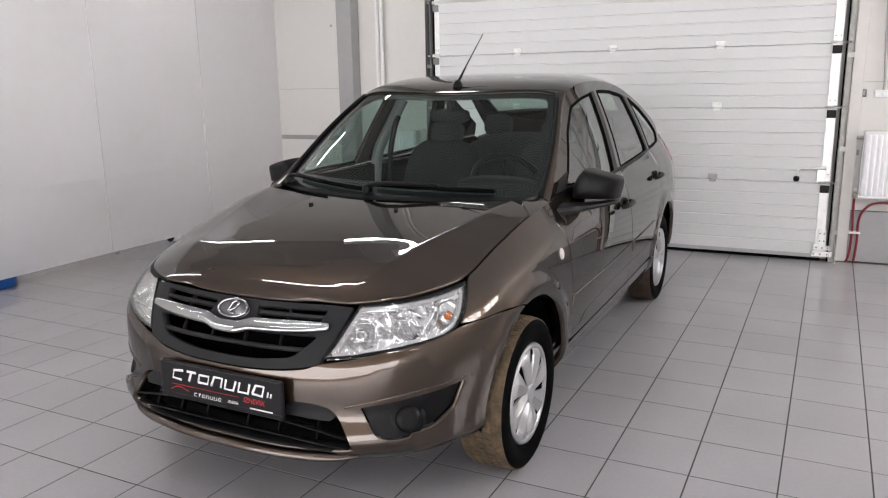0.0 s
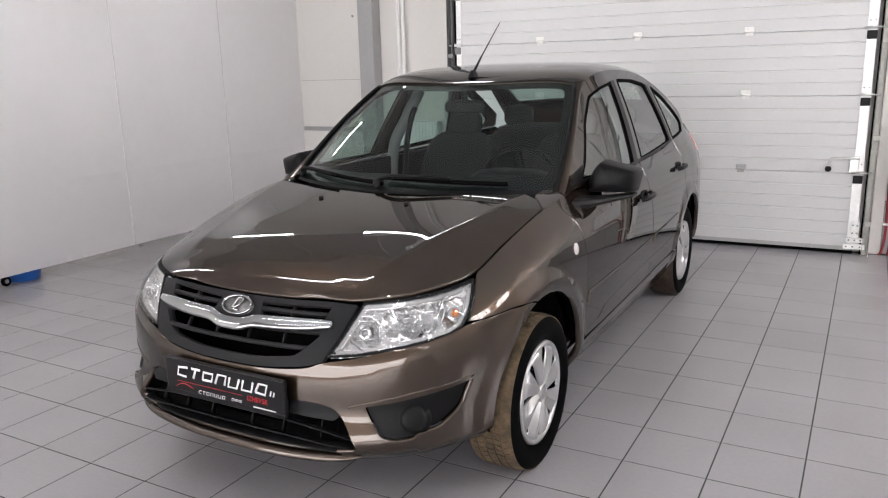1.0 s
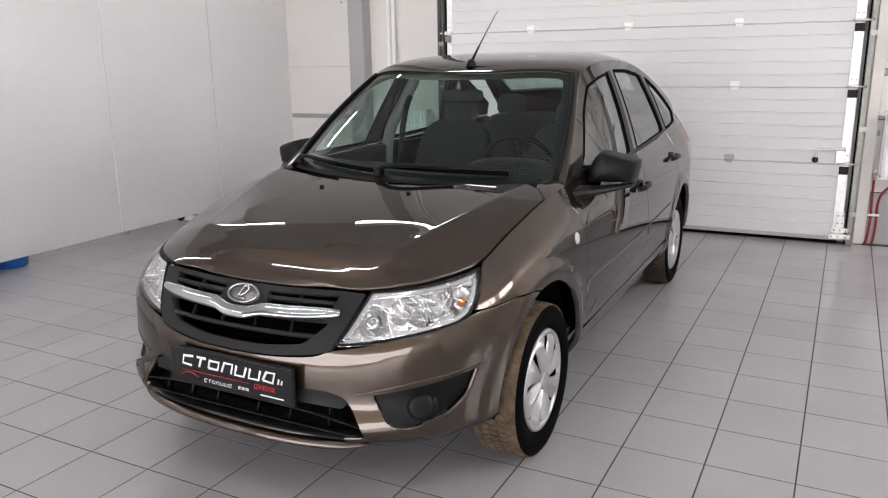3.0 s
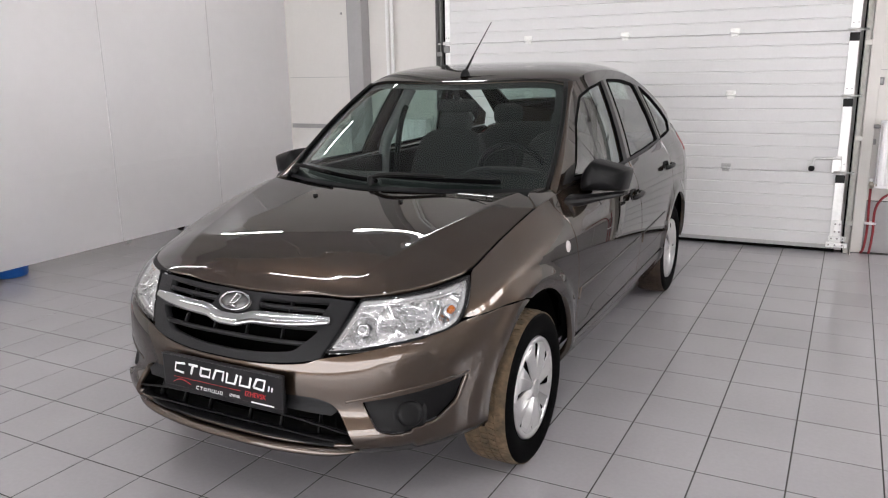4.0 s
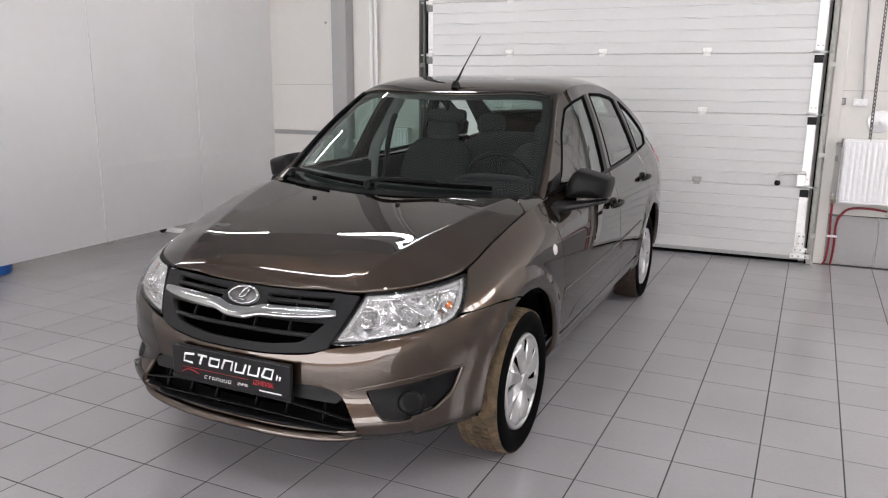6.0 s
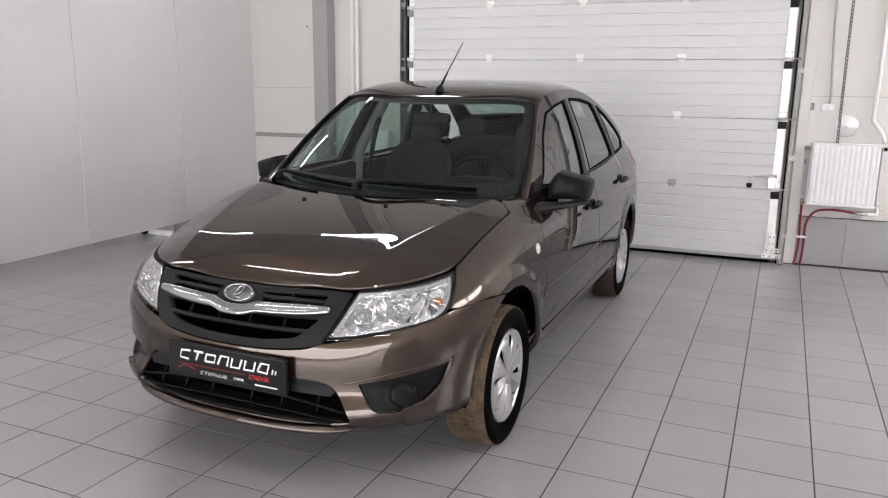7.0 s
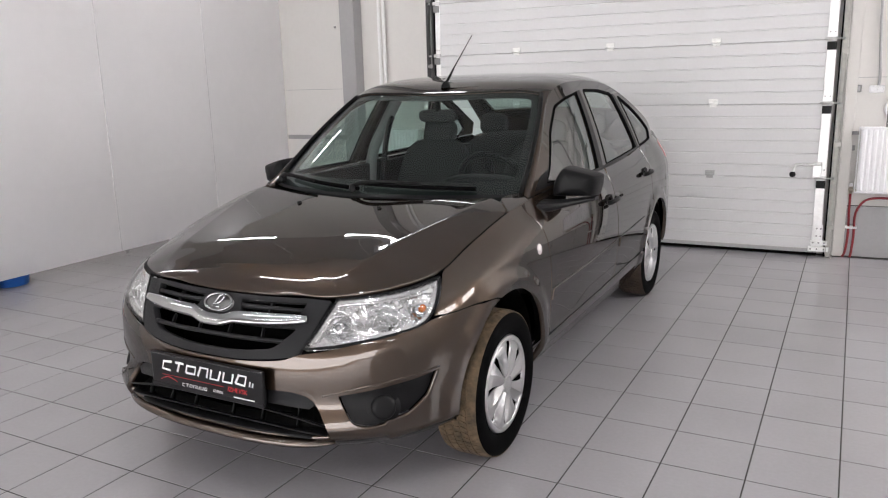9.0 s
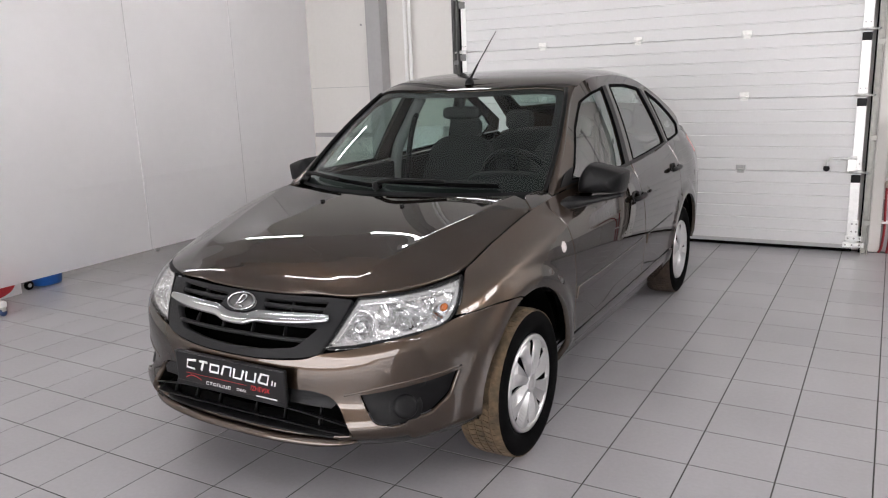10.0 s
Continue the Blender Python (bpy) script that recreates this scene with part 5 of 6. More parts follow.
def hinge(x, z, w=0.074):
    b = box(x - w / 2, x + w / 2, -0.024, -0.010, z - 0.002, z + 0.036, 0.004)
    box(x - w / 2 + 0.010, x + w / 2 - 0.010, -0.018, -0.010, z - 0.030, z - 0.004, 0.003, bm=b)
    join_bm(b, tube([(x - w / 2, -0.026, z), (x + w / 2, -0.026, z)], 0.007, 10))
    for sx in (-0.022, 0.0, 0.022):
        for dz in (0.024, -0.021):
            join_bm(b, lathe([(0, -0.029), (0.0045, -0.028), (0.005, -0.016)], 10, "Y", Matrix.Translation((x + sx, 0, z + dz))))
    return b


LX0, LX1 = -3.10, 0.215
for z0, z1 in zip(SEAMS, SEAMS[1:]):
    sec = part("door_section", ribbed(LX0, LX1, z0, z1), DOOR_WHITE, door)
    for xe, hw in ((LX0 - 0.016, 0.025), (LX1 + 0.021, 0.034)):
        cap = part("end_cap", box(xe - hw, xe + hw, -0.016, -0.0105, z0 + 0.004, z1 - 0.004, 0.002, 1), CAP_STEEL, sec, "galvanised end cap")
        b = bmesh.new()
        for kz in (0.12, 0.88):
            for kx in (-0.5 * hw, 0.5 * hw):
                join_bm(b, lathe([(0, -0.0195), (0.005, -0.0185), (0.006, -0.0155)], 8, "Y", Matrix.Translation((xe + kx, 0, z0 + (z1 - z0) * kz))))
        part("screws", b, STEEL_GREY, cap)
for i, z in enumerate(SEAMS[1:-1]):
    for x in (-2.32, -1.463, -0.60):
        part("hinge", hinge(x, z + 0.012), GREY_PLASTIC if i == 0 else HINGE, door)
    for sx, xe in ((-1, LX0 - 0.026), (1, LX1 + 0.021)):
        b = box(xe - 0.036, xe + 0.038, -0.030, -0.016, z - 0.008, z + 0.022, 0.004)
        join_bm(b, tube([(xe - 0.05, -0.032, z + 0.006), (xe + sx * 0.09, -0.032, z + 0.006)], 0.009, 10))
        part("roller_hinge", b, GALV, door)
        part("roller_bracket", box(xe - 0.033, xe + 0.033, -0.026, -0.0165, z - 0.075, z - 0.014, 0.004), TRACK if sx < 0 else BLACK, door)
part("bottom_seal", box(LX0, LX1 + 0.03, -0.012, 0.03, 0.004, 0.034, 0.006), RUBBER, door, "black rubber bottom seal")
part("bottom_rail", box(LX0, LX1 + 0.03, -0.014, -0.0105, 0.030, 0.062, 0.003), GREY_PLASTIC, door)
b = box(LX1 - 0.035, LX1 + 0.115, -0.040, -0.016, 0.045, 0.085, 0.004)
box(LX1 + 0.005, LX1 + 0.065, -0.030, -0.016, 0.085, 0.26, 0.004, bm=b)
box(LX1 - 0.020, LX1 + 0.10, -0.045, -0.02, 0.10, 0.135, 0.004, bm=b)
bracket = part("corner_bracket", b, CAP_STEEL, door, "galvanised corner bracket")
b = bmesh.new()
for dx, z in ((0.0, 0.118), (0.04, 0.118), (0.08, 0.118), (-0.015, 0.065), (0.03, 0.065), (0.08, 0.065), (0.02, 0.17), (0.05, 0.17), (0.02, 0.23), (0.05, 0.23)):
    y = -0.045 if 0.10 < z < 0.14 else (-0.040 if z < 0.1 else -0.030)
    join_bm(b, lathe([(0, y - 0.006), (0.006, y - 0.005), (0.0075, y + 0.001)], 8, "Y", Matrix.Translation((LX1 + dx, 0, z))))
part("bolts", b, STEEL_GREY, bracket)
part("handle", tube([(0.235, -0.03, 0.742), (0.08, -0.05, 0.742), (0.045, -0.055, 0.735), (0.034, -0.058, 0.70), (0.03, -0.06, 0.675)], 0.010, 10, smooth_steps=4), GALV, door, "bent steel handle")
part("knob", lathe([(0, -0.024), (0.018, -0.018), (0.024, 0), (0.018, 0.018), (0, 0.024)], 20, "Z", Matrix.Translation((0.03, -0.06, 0.662))), BLACK, door)
part("lock_plate", box(0.17, 0.235, -0.03, -0.016, 0.63, 0.76, 0.004), GALV, door)


def track(x, sx, metal, seal):
    """Vertical guide rail with its angle and dark seal."""
    t = thing("door_track", pose(x, 6.62, 0), "galvanised vertical guide track with a black seal", "door track", "door tracks", "structure")
    b = box(-0.018, 0.018, -0.005, 0.0, 0.0, 3.0)
    box(-0.018, -0.014, -0.05, -0.005, 0.0, 3.05, bm=b)
    box(0.014, 0.018, -0.05, -0.005, 0.0, 3.05, bm=b)
    part("rail", b, metal, t)
    part("angle", box(sx * 0.024, sx * 0.030, -0.06, 0.095, 0.0, 3.0), metal, t)
    part("seal", box(-sx * 0.022, -sx * (0.022 + seal), 0.0, 0.03, 0.0, 3.0, 0.003), RUBBER, t)
    part("jamb", box(sx * 0.034, sx * 0.11, 0.06, 0.098, 0.0, 3.05, 0.003), WALL, t)
    for z in (0.25, 0.9, 1.6, 2.2):
        part("track_clip", box(-0.02, 0.03, -0.058, -0.051, z - 0.02, z + 0.02, 0.003), metal, t)
    return t


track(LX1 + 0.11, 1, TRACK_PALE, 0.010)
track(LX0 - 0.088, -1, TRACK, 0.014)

# ---- fittings on the back wall ----
col = thing("steel_column", pose(-4.14, 6.72, 0), "grey painted boxed steel column against the wall", "column", kind="structure")
part("front_plate", box(-0.062, 0.105, -0.150, -0.144, 0, H, 0.0025, 2), STEEL_GREY, col)
part("side_plate", box(0.0985, 0.1045, -0.1435, -0.002, 0, H), STEEL_GREY, col)
part("side_plate", box(-0.0615, -0.0555, -0.1435, -0.002, 0, H), STEEL_GREY, col)

tagged(part("wall_rail", box(-5.04, -4.205, 6.70, 6.718, 0.884, 0.928, 0.003), STEEL_GREY), "grey horizontal rail fixed along the wall", "rail", kind="structure")
tagged(part("wall_joint", box(-5.04, -4.205, 6.7165, 6.719, 1.405, 1.410), GREY_PLASTIC), "thin horizontal joint between wall panels", "trim", kind="structure")
tagged(part("wall_joint", box(0.40, 4.1, 6.7165, 6.719, 1.398, 1.403), GREY_PLASTIC), "thin horizontal joint between wall panels", "trim", kind="structure")
tagged(part("wall_bolt", lathe([(0, -0.012), (0.010, -0.010), (0.012, 0)], 12, "Y", Matrix.Translation((-4.36, 6.719, 2.03))), STEEL_GREY), "small grey bolt head in the wall panel", "bolt")

# tiled plinth right of the door
plinth = thing("wall_tiles", pose(0, 6.715, 0), "grey glazed tiles along the foot of the wall", "wall tiles", kind="structure")
for i in range(9):
    x = 0.398 + i * 0.405 + (0.002 if i else 0)
    part("tile", box(x, x + 0.401, -0.010, 0.0, 0.002, 0.405, 0.0015, 1), WALL_TILE, plinth)
part("tile", box(0.398, 4.05, -0.009, 0.0, 0.407, 0.412), GROUT, plinth)


def radiator(x0, x1, z0, z1, y, label):
    r = thing("radiator", pose((x0 + x1) / 2, y, 0), label, "radiator", "panel radiators")
    w = (x1 - x0) / 2
    n = max(4, int((x1 - x0) / 0.037))
    b = bmesh.new()
    prof = []
    for i in range(n):
        xa = -w + 0.012 + (2 * w - 0.024) * i / n
        d = (2 * w - 0.024) / n
        prof += [(xa, 0.0), (xa + d * 0.25, 0.0), (xa + d * 0.42, -0.006), (xa + d * 0.83, -0.006)]
    prof.append((w - 0.012, 0.0))
    for side_y, sgn in ((-0.045, 1), (0.045, -1)):
        lo = [b.verts.new((px, side_y + sgn * py, z0 + 0.03)) for px, py in prof]
        lo2 = [b.verts.new((px, side_y, z0 + 0.012)) for px, py in prof]
        hi = [b.verts.new((px, side_y + sgn * py, z1 - 0.03)) for px, py in prof]
        hi2 = [b.verts.new((px, side_y, z1 - 0.012)) for px, py in prof]
        for i in range(len(prof) - 1):
            for ra, rb in ((lo2, lo), (lo, hi), (hi, hi2)):
                b.faces.new((ra[i], ra[i + 1], rb[i + 1], rb[i]))
    bmesh.ops.recalc_face_normals(b, faces=b.faces[:])
    part("panel", b, WHITE_PAINT, r)
    for sx in (-1, 1):
        part("side_cover", box(sx * w - 0.003, sx * w + 0.003, -0.05, 0.05, z0, z1, 0.0015, 1), WHITE_PAINT, r)
    b = bmesh.new()
    for i in range(24):
        xa = -w + 0.01 + (2 * w - 0.02) * i / 24
        box(xa, xa + (2 * w - 0.02) / 24 * 0.6, -0.045, 0.045, z1 - 0.006, z1 + 0.001, bm=b)
    part("top_grille", b, WHITE_PAINT, r)
    part("rim", box(-w, w, -0.052, -0.044, z1 - 0.014, z1 + 0.002, 0.002, 1), WHITE_PAINT, r)
    part("rim", box(-w, w, -0.052, -0.044, z0, z0 + 0.014, 0.002, 1), WHITE_PAINT, r)
    for sx in (-0.75, 0.75):
        part("bracket", box(sx * w - 0.015, sx * w + 0.015, 0.045, 0.075, z0 + 0.05, z1 - 0.02), STEEL_GREY, r)
    return r


RY = 6.64
rad = radiator(0.475, 0.985, 0.525, 1.030, RY, "white ribbed panel radiator on the wall")
for x, z, mat in ((0.455, 0.985, STEEL_GREY), (1.0, 0.995, BLACK)):
    part("vent_plug", lathe([(0, -0.03), (0.014, -0.03), (0.016, 0.0), (0.012, 0.02)], 14, "X", Matrix.Translation((x - 0.73, 0, z))), mat, rad)
tagged(part("wall_bracket", box(0.355, 0.455, 6.69, 6.718, 0.845, 0.885, 0.003), STEEL_GREY), "small grey steel bracket on the wall", "bracket")


def valve(x, z):
    v = thing("radiator_valve", pose(x, RY, z), "small nickel radiator valve with white cap", "valve", "radiator valves")
    part("valve_body", lathe([(0, -0.025), (0.013, -0.025), (0.013, -0.005), (0.017, -0.004), (0.017, 0.016), (0.012, 0.018), (0.012, 0.03), (0, 0.03)], 16, "Z"), BRASS, v)
    part("valve_cap", lathe([(0.013, 0.03), (0.014, 0.05), (0.010, 0.056), (0, 0.056)], 16, "Z"), WHITE_PAINT, v)
    part("union", tube([(0, 0, 0), (0.04, 0, 0)], 0.011, 12), BRASS, v)
    return v


valve(0.450, 0.54)
valve(0.995, 0.52)
for pts, lab in (([(0.450, RY, 0.52), (0.452, RY + 0.005, 0.38), (0.458, 6.655, 0.2), (0.448, 6.655, 0.05), (0.43, 6.655, 0.003)], "red heating pipe rising from the floor"),
                 ([(0.84, RY - 0.02, 0.475), (0.70, RY - 0.01, 0.488), (0.58, RY, 0.475), (0.52, RY, 0.42), (0.495, 6.65, 0.33), (0.498, 6.655, 0.18), (0.492, 6.655, 0.06), (0.485, 6.655, 0.003)], "red heating pipe bending up from the floor")):
    tagged(part("red_pipe", tube(pts, 0.0092, 12, smooth_steps=6), RED_PIPE), lab, "pipe", "red heating pipes")
tagged(part("pipe_clip", box(0.435, 0.515, 6.635, 6.70, 0.235, 0.252, 0.003), WHITE_PAINT), "white plastic double pipe clip", "clip")
bv = thing("ball_valve", pose(0.885, RY - 0.02, 0.472), "nickel ball valve with a steel lever", "valve")
part("valve_body", lathe([(0, -0.05), (0.011, -0.05), (0.011, -0.03), (0.016, -0.028), (0.016, -0.012), (0.019, 0.0), (0.016, 0.012), (0.016, 0.028), (0.011, 0.03), (0.011, 0.05), (0, 0.05)], 16, "X"), BRASS, bv)
part("lever", box(-0.06, 0.012, -0.006, 0.006, -0.032, -0.026, 0.002), STEEL_GREY, bv)
tagged(part("white_pipe", tube([(0.935, RY - 0.02, 0.472), (0.99, RY - 0.02, 0.472), (1.0, RY - 0.02, 0.50), (1.0, RY, 0.52)], 0.014, 12, smooth_steps=5), PIPE_WHITE), "short white pipe elbow under the radiator", "pipe")
tagged(part("white_pipe", tube([(0.885, 6.68, H - 0.02), (0.905, 6.68, 1.9), (0.90, 6.68, 1.27), (0.905, 6.68, 1.21), (0.95, 6.68, 1.15), (0.975, 6.68, 1.11), (1.0, 6.66, 1.04)], 0.016, 12, smooth_steps=4), PIPE_WHITE), "white heating pipe running down the wall to the radiator", "pipe")

sock = thing("wall_socket", pose(0.565, 6.705, 1.312), "white double surface socket on the wall", "socket")
part("plate", box(-0.050, 0.050, -0.012, 0.012, -0.028, 0.028, 0.005, 3), WHITE_PAINT, sock)
for sx in (-0.024, 0.024):
    part("outlet", lathe([(0.019, -0.014), (0.020, -0.0125), (0.017, -0.011), (0.017, -0.006), (0, -0.006)], 24, "Y", Matrix.Translation((sx, 0, 0))), GREY_PLASTIC, sock)
jb = thing("junction_box", pose(0.432, 6.708, 1.318), "small grey electrical box on the wall", "junction box")
part("box", box(-0.032, 0.032, -0.014, 0.010, -0.028, 0.028, 0.004), TRACK, jb)
part("cover", box(-0.020, 0.020, -0.018, -0.013, -0.018, 0.018, 0.002), STEEL_GREY, jb)
tagged(part("conduit", tube([(0.575, 6.702, 1.34), (0.578, 6.70, 1.42), (0.560, 6.70, 1.7), (0.540, 6.70, 2.15), (0.52, 6.70, 2.8), (0.52, 6.70, H - 0.01)], 0.010, 10, smooth_steps=5), GREY_PLASTIC), "grey cable conduit down to the socket", "conduit")
disc = thing("wall_disc", pose(0.717, 6.712, 1.166), "round spun aluminium disc hung on the wall", "disc")
part("rim", lathe([(0.014, -0.024), (0.050, -0.016), (0.080, -0.007), (0.085, -0.006), (0.087, -0.002), (0.086, 0.004)], 48, "Y"), SPUN, disc)
part("hub", lathe([(0.0, -0.029), (0.014, -0.028), (0.018, -0.020)], 24, "Y"), SPUN, disc)

# hoist chain of the door
chain = thing("hand_chain", pose(0.655, 6.60, 0), "grey steel hoist chain hanging beside the door", "chain")
link = None
n = 0
z = 1.03
while z < 3.2:
    x = -0.006 * math.sin((z - 1.0) * 1.3)
    if link is None:
        link = part("link", tube([(0.011 * math.cos(a), 0, 0.021 * math.sin(a)) for a in [2 * math.pi * i / 10 for i in range(10)]], 0.0042, 5, closed=True), CHAIN_METAL, chain)
        k = link
    else:
        k = new("link", link.data)
        k.parent = chain
    k.matrix_basis = pose(x, 0, z, 0, 0, 35 if n % 2 else 125)
    z += 0.029
    n += 1

# ---- between column and door ----
for x in (-3.797, -3.745):
    tagged(part("white_pipe", tube([(x, 6.66, H - 0.02), (x, 6.66, 1.22), (x - 0.02, 6.66, 1.14), (x - 0.12, 6.65, 1.02), (x - 0.13, 6.65, 0.95), (x - 0.13, 6.65, 0.35)], 0.017, 12, smooth_steps=5), PIPE_WHITE), "white heating pipe bending down the wall", "pipe", "white heating pipes")
tagged(part("white_pipe", tube([(-4.01, 6.64, 0.845), (-3.86, 6.64, 0.845)], 0.016, 12), PIPE_WHITE), "short white horizontal pipe stub", "pipe")
radiator(-3.90, -3.36, 0.50, 0.995, 6.64, "white ribbed panel radiator behind the car")

# ---- white film partition ----
SX, SZ0, SZ1, SY0, SY1 = -5.05, 0.112, 2.85, 2.86, 6.70
part_t = thing("partition", pose(SX, 0, 0), "white film partition on a wheeled frame, standing along the hall", "partition")


def film(y0, y1, seed):
    """One width of film, slightly uneven, with a welded seam at its edge."""
    b = bmesh.new()
    ny, nz = max(2, int((y1 - y0) / 0.06)), 44
    rnd = random.Random(seed)
    ph = [rnd.uniform(0, 6) for _ in range(4)]
    rows = []
    for j in range(nz + 1):
        z = SZ0 + (SZ1 - SZ0) * j / nz
        row = []
        for i in range(ny + 1):
            t = i / ny
            y = y0 + (y1 - y0) * t
            edge = math.sin(math.pi * t)
            x = 0.004 * edge * math.sin(1.7 * z + ph[0]) + 0.003 * edge * math.sin(4.0 * y + 2 * z + ph[1]) - 0.003 * math.exp(-((z - 0.75) / 0.03) ** 2)
            row.append(b.verts.new((x, y, z)))
        rows.append(row)
    for ra, rb in zip(rows, rows[1:]):
        for i in range(ny):
            b.faces.new((ra[i], rb[i], rb[i + 1], ra[i + 1]))
    bmesh.ops.solidify(b, geom=b.faces[:], thickness=0.003)
    return b


cuts = [SY0, 4.36, 5.55, SY1]
for i, (ya, yb) in enumerate(zip(cuts, cuts[1:])):
    part("film", film(ya, yb - 0.002, i), SHEET, part_t)
for y in cuts[1:-1]:
    part("seam", box(-0.001, 0.004, y - 0.003, y + 0.003, SZ0, SZ1, 0.001, 1), FILM_SEAM, part_t)
part("post", tube([(-0.02, SY0 - 0.015, 0.10), (-0.02, SY0 - 0.015, 2.85)], 0.018, 12), WHITE_PAINT, part_t)
part("top_rail", tube([(-0.02, SY0 - 0.015, 2.85), (-0.02, SY1, 2.85)], 0.018, 12), WHITE_PAINT, part_t)


def castor(x, y, parent, r=0.024, mat=BLACK):
    c = part("castor", lathe([(0, -0.012), (r * 0.8, -0.012), (r, -0.006), (r, 0.006), (r * 0.8, 0.012), (0, 0.012)], 20, "X", Matrix.Translation((x, y, r))), mat, parent)
    part("fork", box(x - 0.018, x + 0.018, y - 0.012, y + 0.016, r * 1.3, r * 2 + 0.012, 0.003), GALV, c)
    return c


part("foot", box(-0.34, 0.33, SY0 - 0.04, SY0 + 0.005, 0.062, 0.10, 0.004), WHITE_PAINT, part_t)
castor(0.31, SY0 - 0.02, part_t, 0.026, CASTOR_BLUE)
castor(-0.31, SY0 - 0.02, part_t, 0.026, CASTOR_BLUE)
castor(-0.33, 4.69, part_t, 0.024, GREY_PLASTIC)
part("foot", box(-0.36, -0.30, 4.665, 4.715, 0.05, 0.12, 0.004), STEEL_GREY, part_t)

# low trolley that shows under the film
trolley = thing("trolley", pose(-5.45, 5.35, 0), "low white trolley frame with a dark panel on black castors", "trolley")
part("frame_bar", box(-0.6, 0.385, -0.02, 0.02, 0.0, 0.045, 0.005), WHITE_PAINT, trolley)
part("panel", box(-0.6, 0.385, 0.02, 0.08, 0.0, 0.40, 0.005), STEEL_GREY, trolley)
castor(0.10, -0.06, trolley, 0.05)

# things behind the film
bk = thing("bucket", pose(-5.325, 3.535, 0), "blue plastic bucket standing on the floor", "bucket")
part("shell", lathe([(0.0, 0.0), (0.115, 0.0), (0.122, 0.01), (0.145, 0.28), (0.152, 0.28), (0.152, 0.29), (0.140, 0.29), (0.118, 0.012), (0.0, 0.012)], 40, "Z"), BLUE, bk)
cart = thing("cleaning_cart", pose(-5.285, 3.325, 0), "black castor and frame of a small cart", "cart")
part("wheel", lathe([(0, -0.012), (0.03, -0.012), (0.036, -0.006), (0.036, 0.006), (0.03, 0.012), (0, 0.012)], 24, "X", Matrix.Translation((0.05, 0.02, 0.036))), RUBBER, cart)
part("hub", lathe([(0, -0.014), (0.014, -0.014), (0.015, 0.014), (0, 0.014)], 16, "X", Matrix.Translation((0.05, 0.02, 0.036))), GREY_PLASTIC, cart)
part("frame", box(-0.25, 0.05, -0.02, 0.06, 0.075, 0.16, 0.006), BLACK, cart)
bx = thing("carton", pose(-5.27, 3.05, 0, 0, 0, 4), "red and white carton on the floor", "carton")
part("carton_body", box(-0.20, 0.10, -0.30, 0.20, 0.0, 0.26, 0.004), WHITE_CARD, bx)
b = bmesh.new()
out = spline([(-0.30, 0.006), (0.0, 0.012), (0.09, 0.030), (0.135, 0.060), (0.155, 0.110), (0.160, 0.255)], 5) + [(-0.30, 0.255)]
ra = [b.verts.new((0.0995, y, z)) for y, z in out]
rb = [b.verts.new((0.1025, y, z)) for y, z in out]
b.faces.new(rb)
for i in range(len(ra)):
    b.faces.new((ra[i], ra[(i + 1) % len(ra)], rb[(i + 1) % len(ra)], rb[i]))
bmesh.ops.recalc_face_normals(b, faces=b.faces[:])
part("red_print", b, RED_CARD, bx, "red printed panel")

# ---- floor tiles ----
TX, TY, PXT, PYT, GAP, SKEW, STEP = -2.6833, 1.8373, 0.3027, 0.3039, 0.0052, radians(-0.94), 0.0039
floor = tagged(new("floor"), "grey square floor tiles with dark joints", "floor", "", "structure")
floor.matrix_world = pose(TX, TY, 0, 0, 0, math.degrees(SKEW))


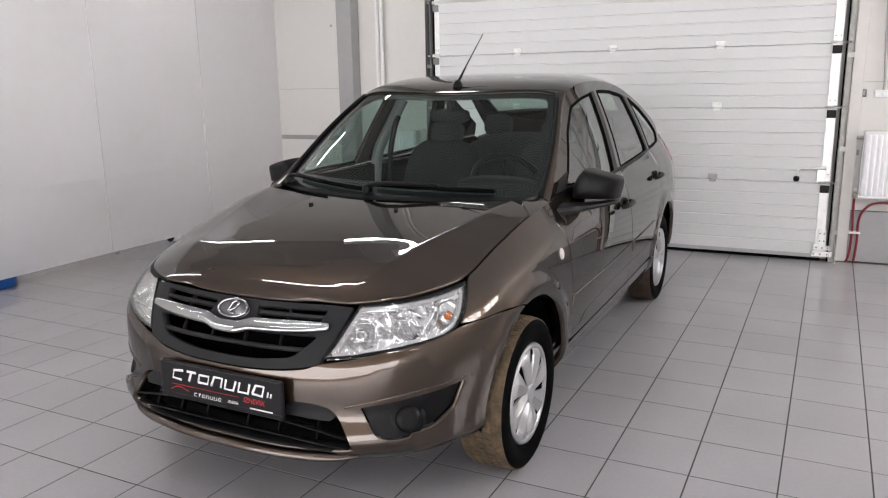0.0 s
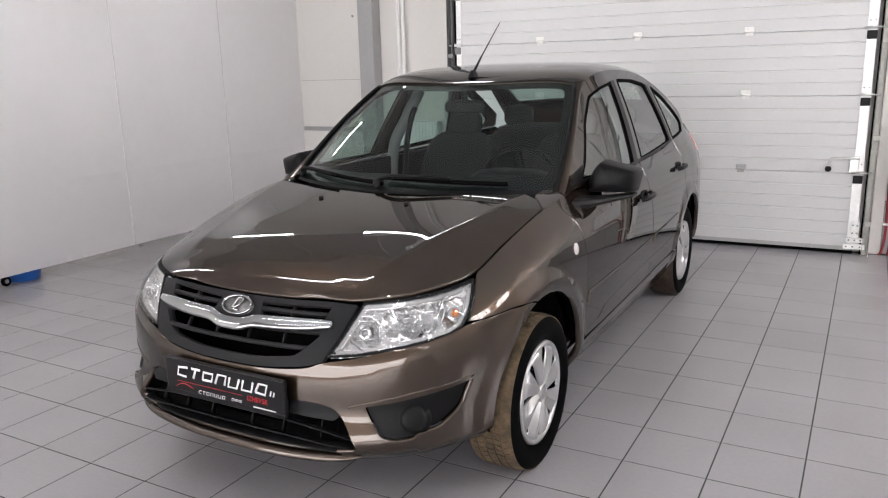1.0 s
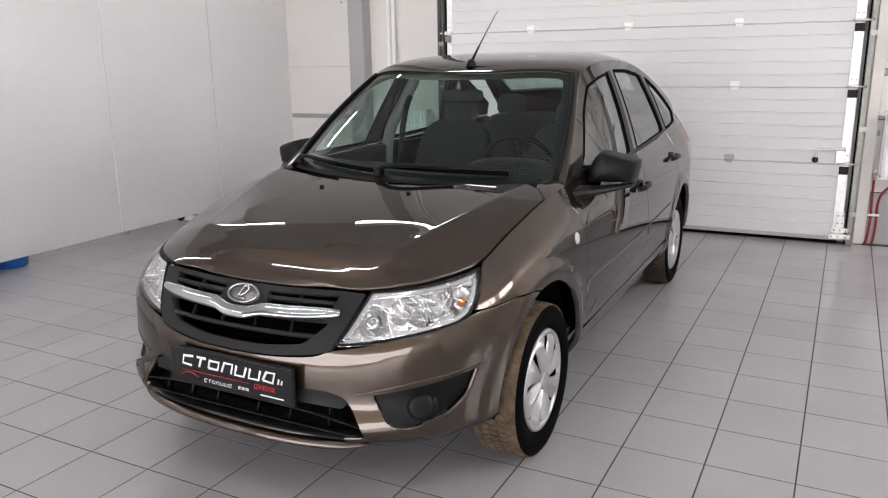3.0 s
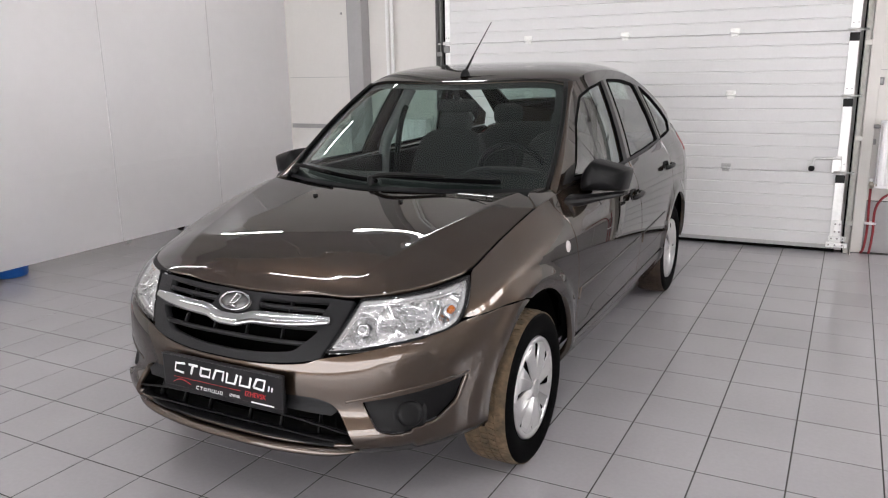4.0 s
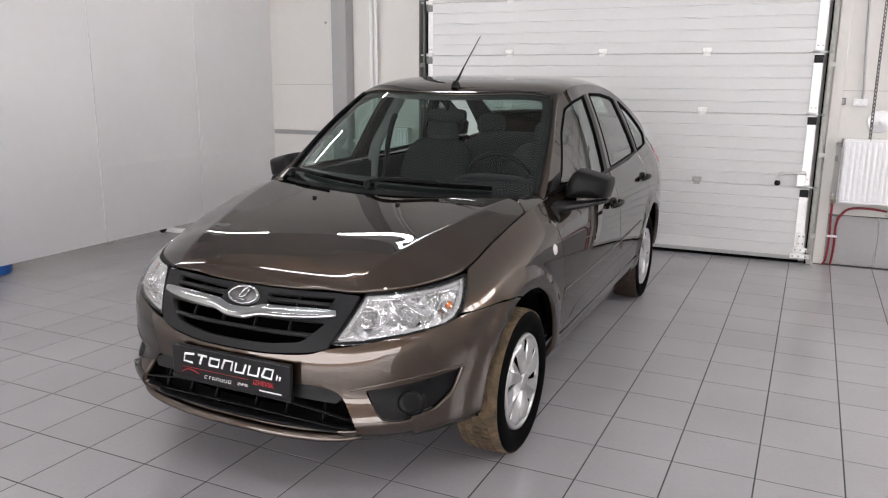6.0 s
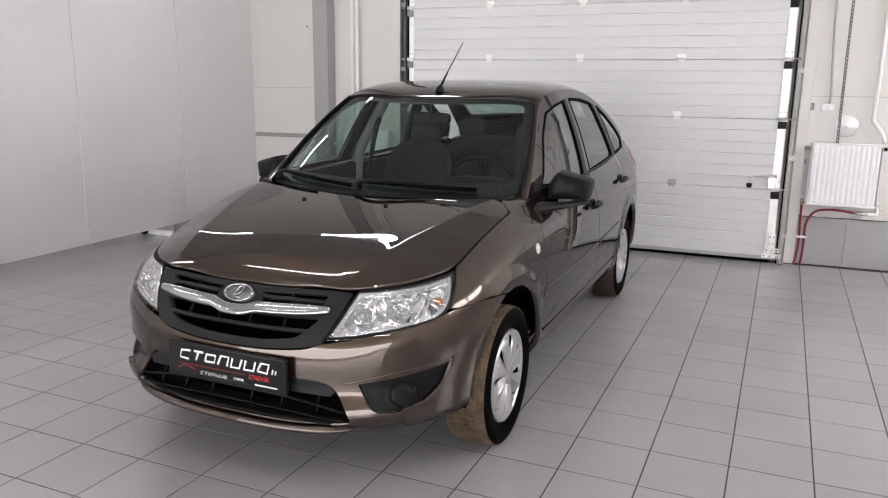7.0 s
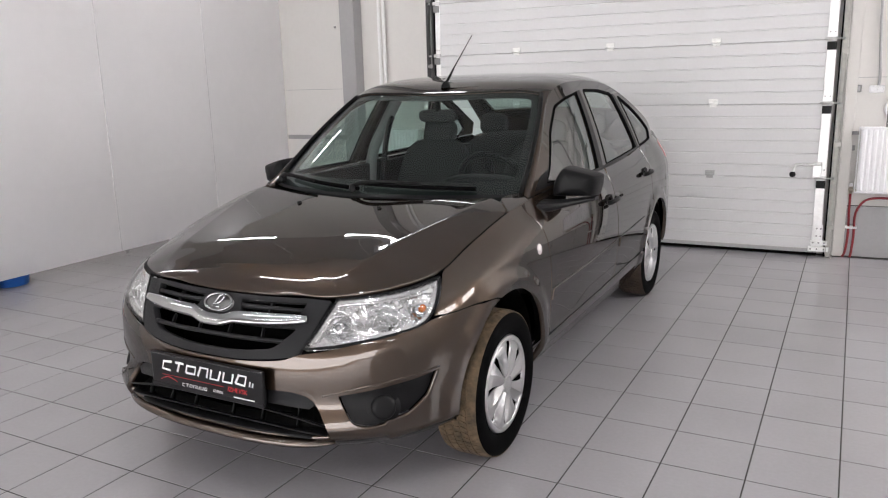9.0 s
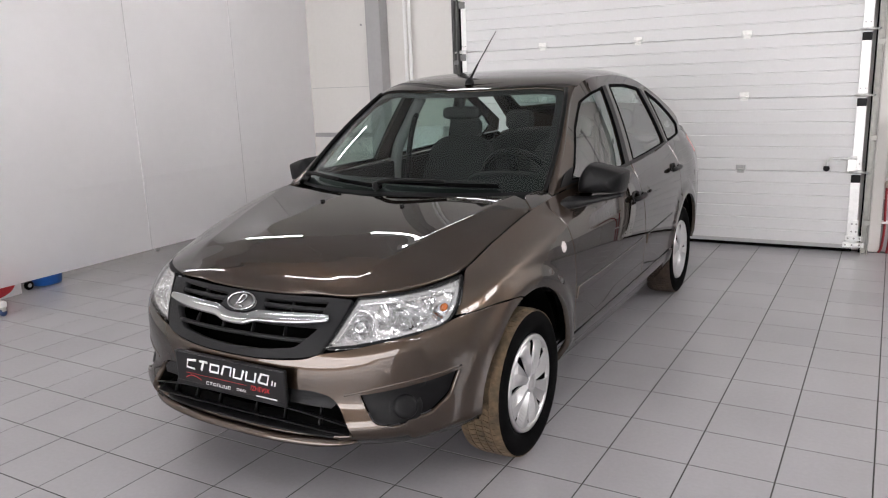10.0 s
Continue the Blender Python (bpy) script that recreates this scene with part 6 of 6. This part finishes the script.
def tile_bm(w, d, h=0.003, bev=0.0007):
    b = bmesh.new()
    k = STEP / PYT
    lo = [b.verts.new((x + y * k, y, -h)) for x, y in ((-w, -d), (w, -d), (w, d), (-w, d))]
    mid = [b.verts.new((x + y * k, y, -bev)) for x, y in ((-w, -d), (w, -d), (w, d), (-w, d))]
    top = [b.verts.new((x + y * k, y, 0)) for x, y in ((-w + bev, -d + bev), (w - bev, -d + bev), (w - bev, d - bev), (-w + bev, d - bev))]
    for ra, rb in ((lo, mid), (mid, top)):
        for i in range(4):
            b.faces.new((ra[i], ra[(i + 1) % 4], rb[(i + 1) % 4], rb[i]))
    b.faces.new(top)
    return b


HW, HD = (PXT - GAP) / 2, (PYT - GAP) / 2
tile0 = part("tile", tile_bm(HW, HD), TILE, floor)
tile0.location = (PXT / 2 + STEP / 2, PYT / 2, 0)
far_v, far_f = [], []
made = 1
rnd = random.Random(4)
for i in range(-15, 24):
    for j in range(-24, 18):
        if i == 0 and j == 0:
            continue
        lx, ly = (i + 0.5) * PXT + (j + 0.5) * STEP, (j + 0.5) * PYT
        cx, cy = TX + lx * math.cos(SKEW) - ly * math.sin(SKEW), TY + lx * math.sin(SKEW) + ly * math.cos(SKEW)
        if not (X0 - 0.1 < cx < X1 + 0.1 and Y0R - 0.1 < cy < Y1 + 0.05):
            continue
        if -4.3 < cx < 1.45 and 0.95 < cy < 6.0 and made < 300 and not (-2.3 < cx < -0.9 and cy > 2.2):
            t = new("tile", tile0.data)
            t.parent = floor
            t.location = (lx, ly, rnd.uniform(-0.0003, 0.0002))
            made += 1
        else:
            k = len(far_v)
            for z, s in ((-0.003, 0), (-0.0007, 0), (0, 0.0007)):
                far_v += [(lx + sx * (HW - s) + sy * (HD - s) * STEP / PYT, ly + sy * (HD - s), z) for sx, sy in ((-1, -1), (1, -1), (1, 1), (-1, 1))]
            for a in (0, 4):
                far_f += [(k + a + q, k + a + (q + 1) % 4, k + a + 4 + (q + 1) % 4, k + a + 4 + q) for q in range(4)]
            far_f.append((k + 8, k + 9, k + 10, k + 11))
me = bpy.data.meshes.new("further_tiles")
me.from_pydata(far_v, [], far_f)
me.materials.append(TILE)
ft = new("further_tiles", me)
ft.parent = floor
tagged(ft, kind="stuff")
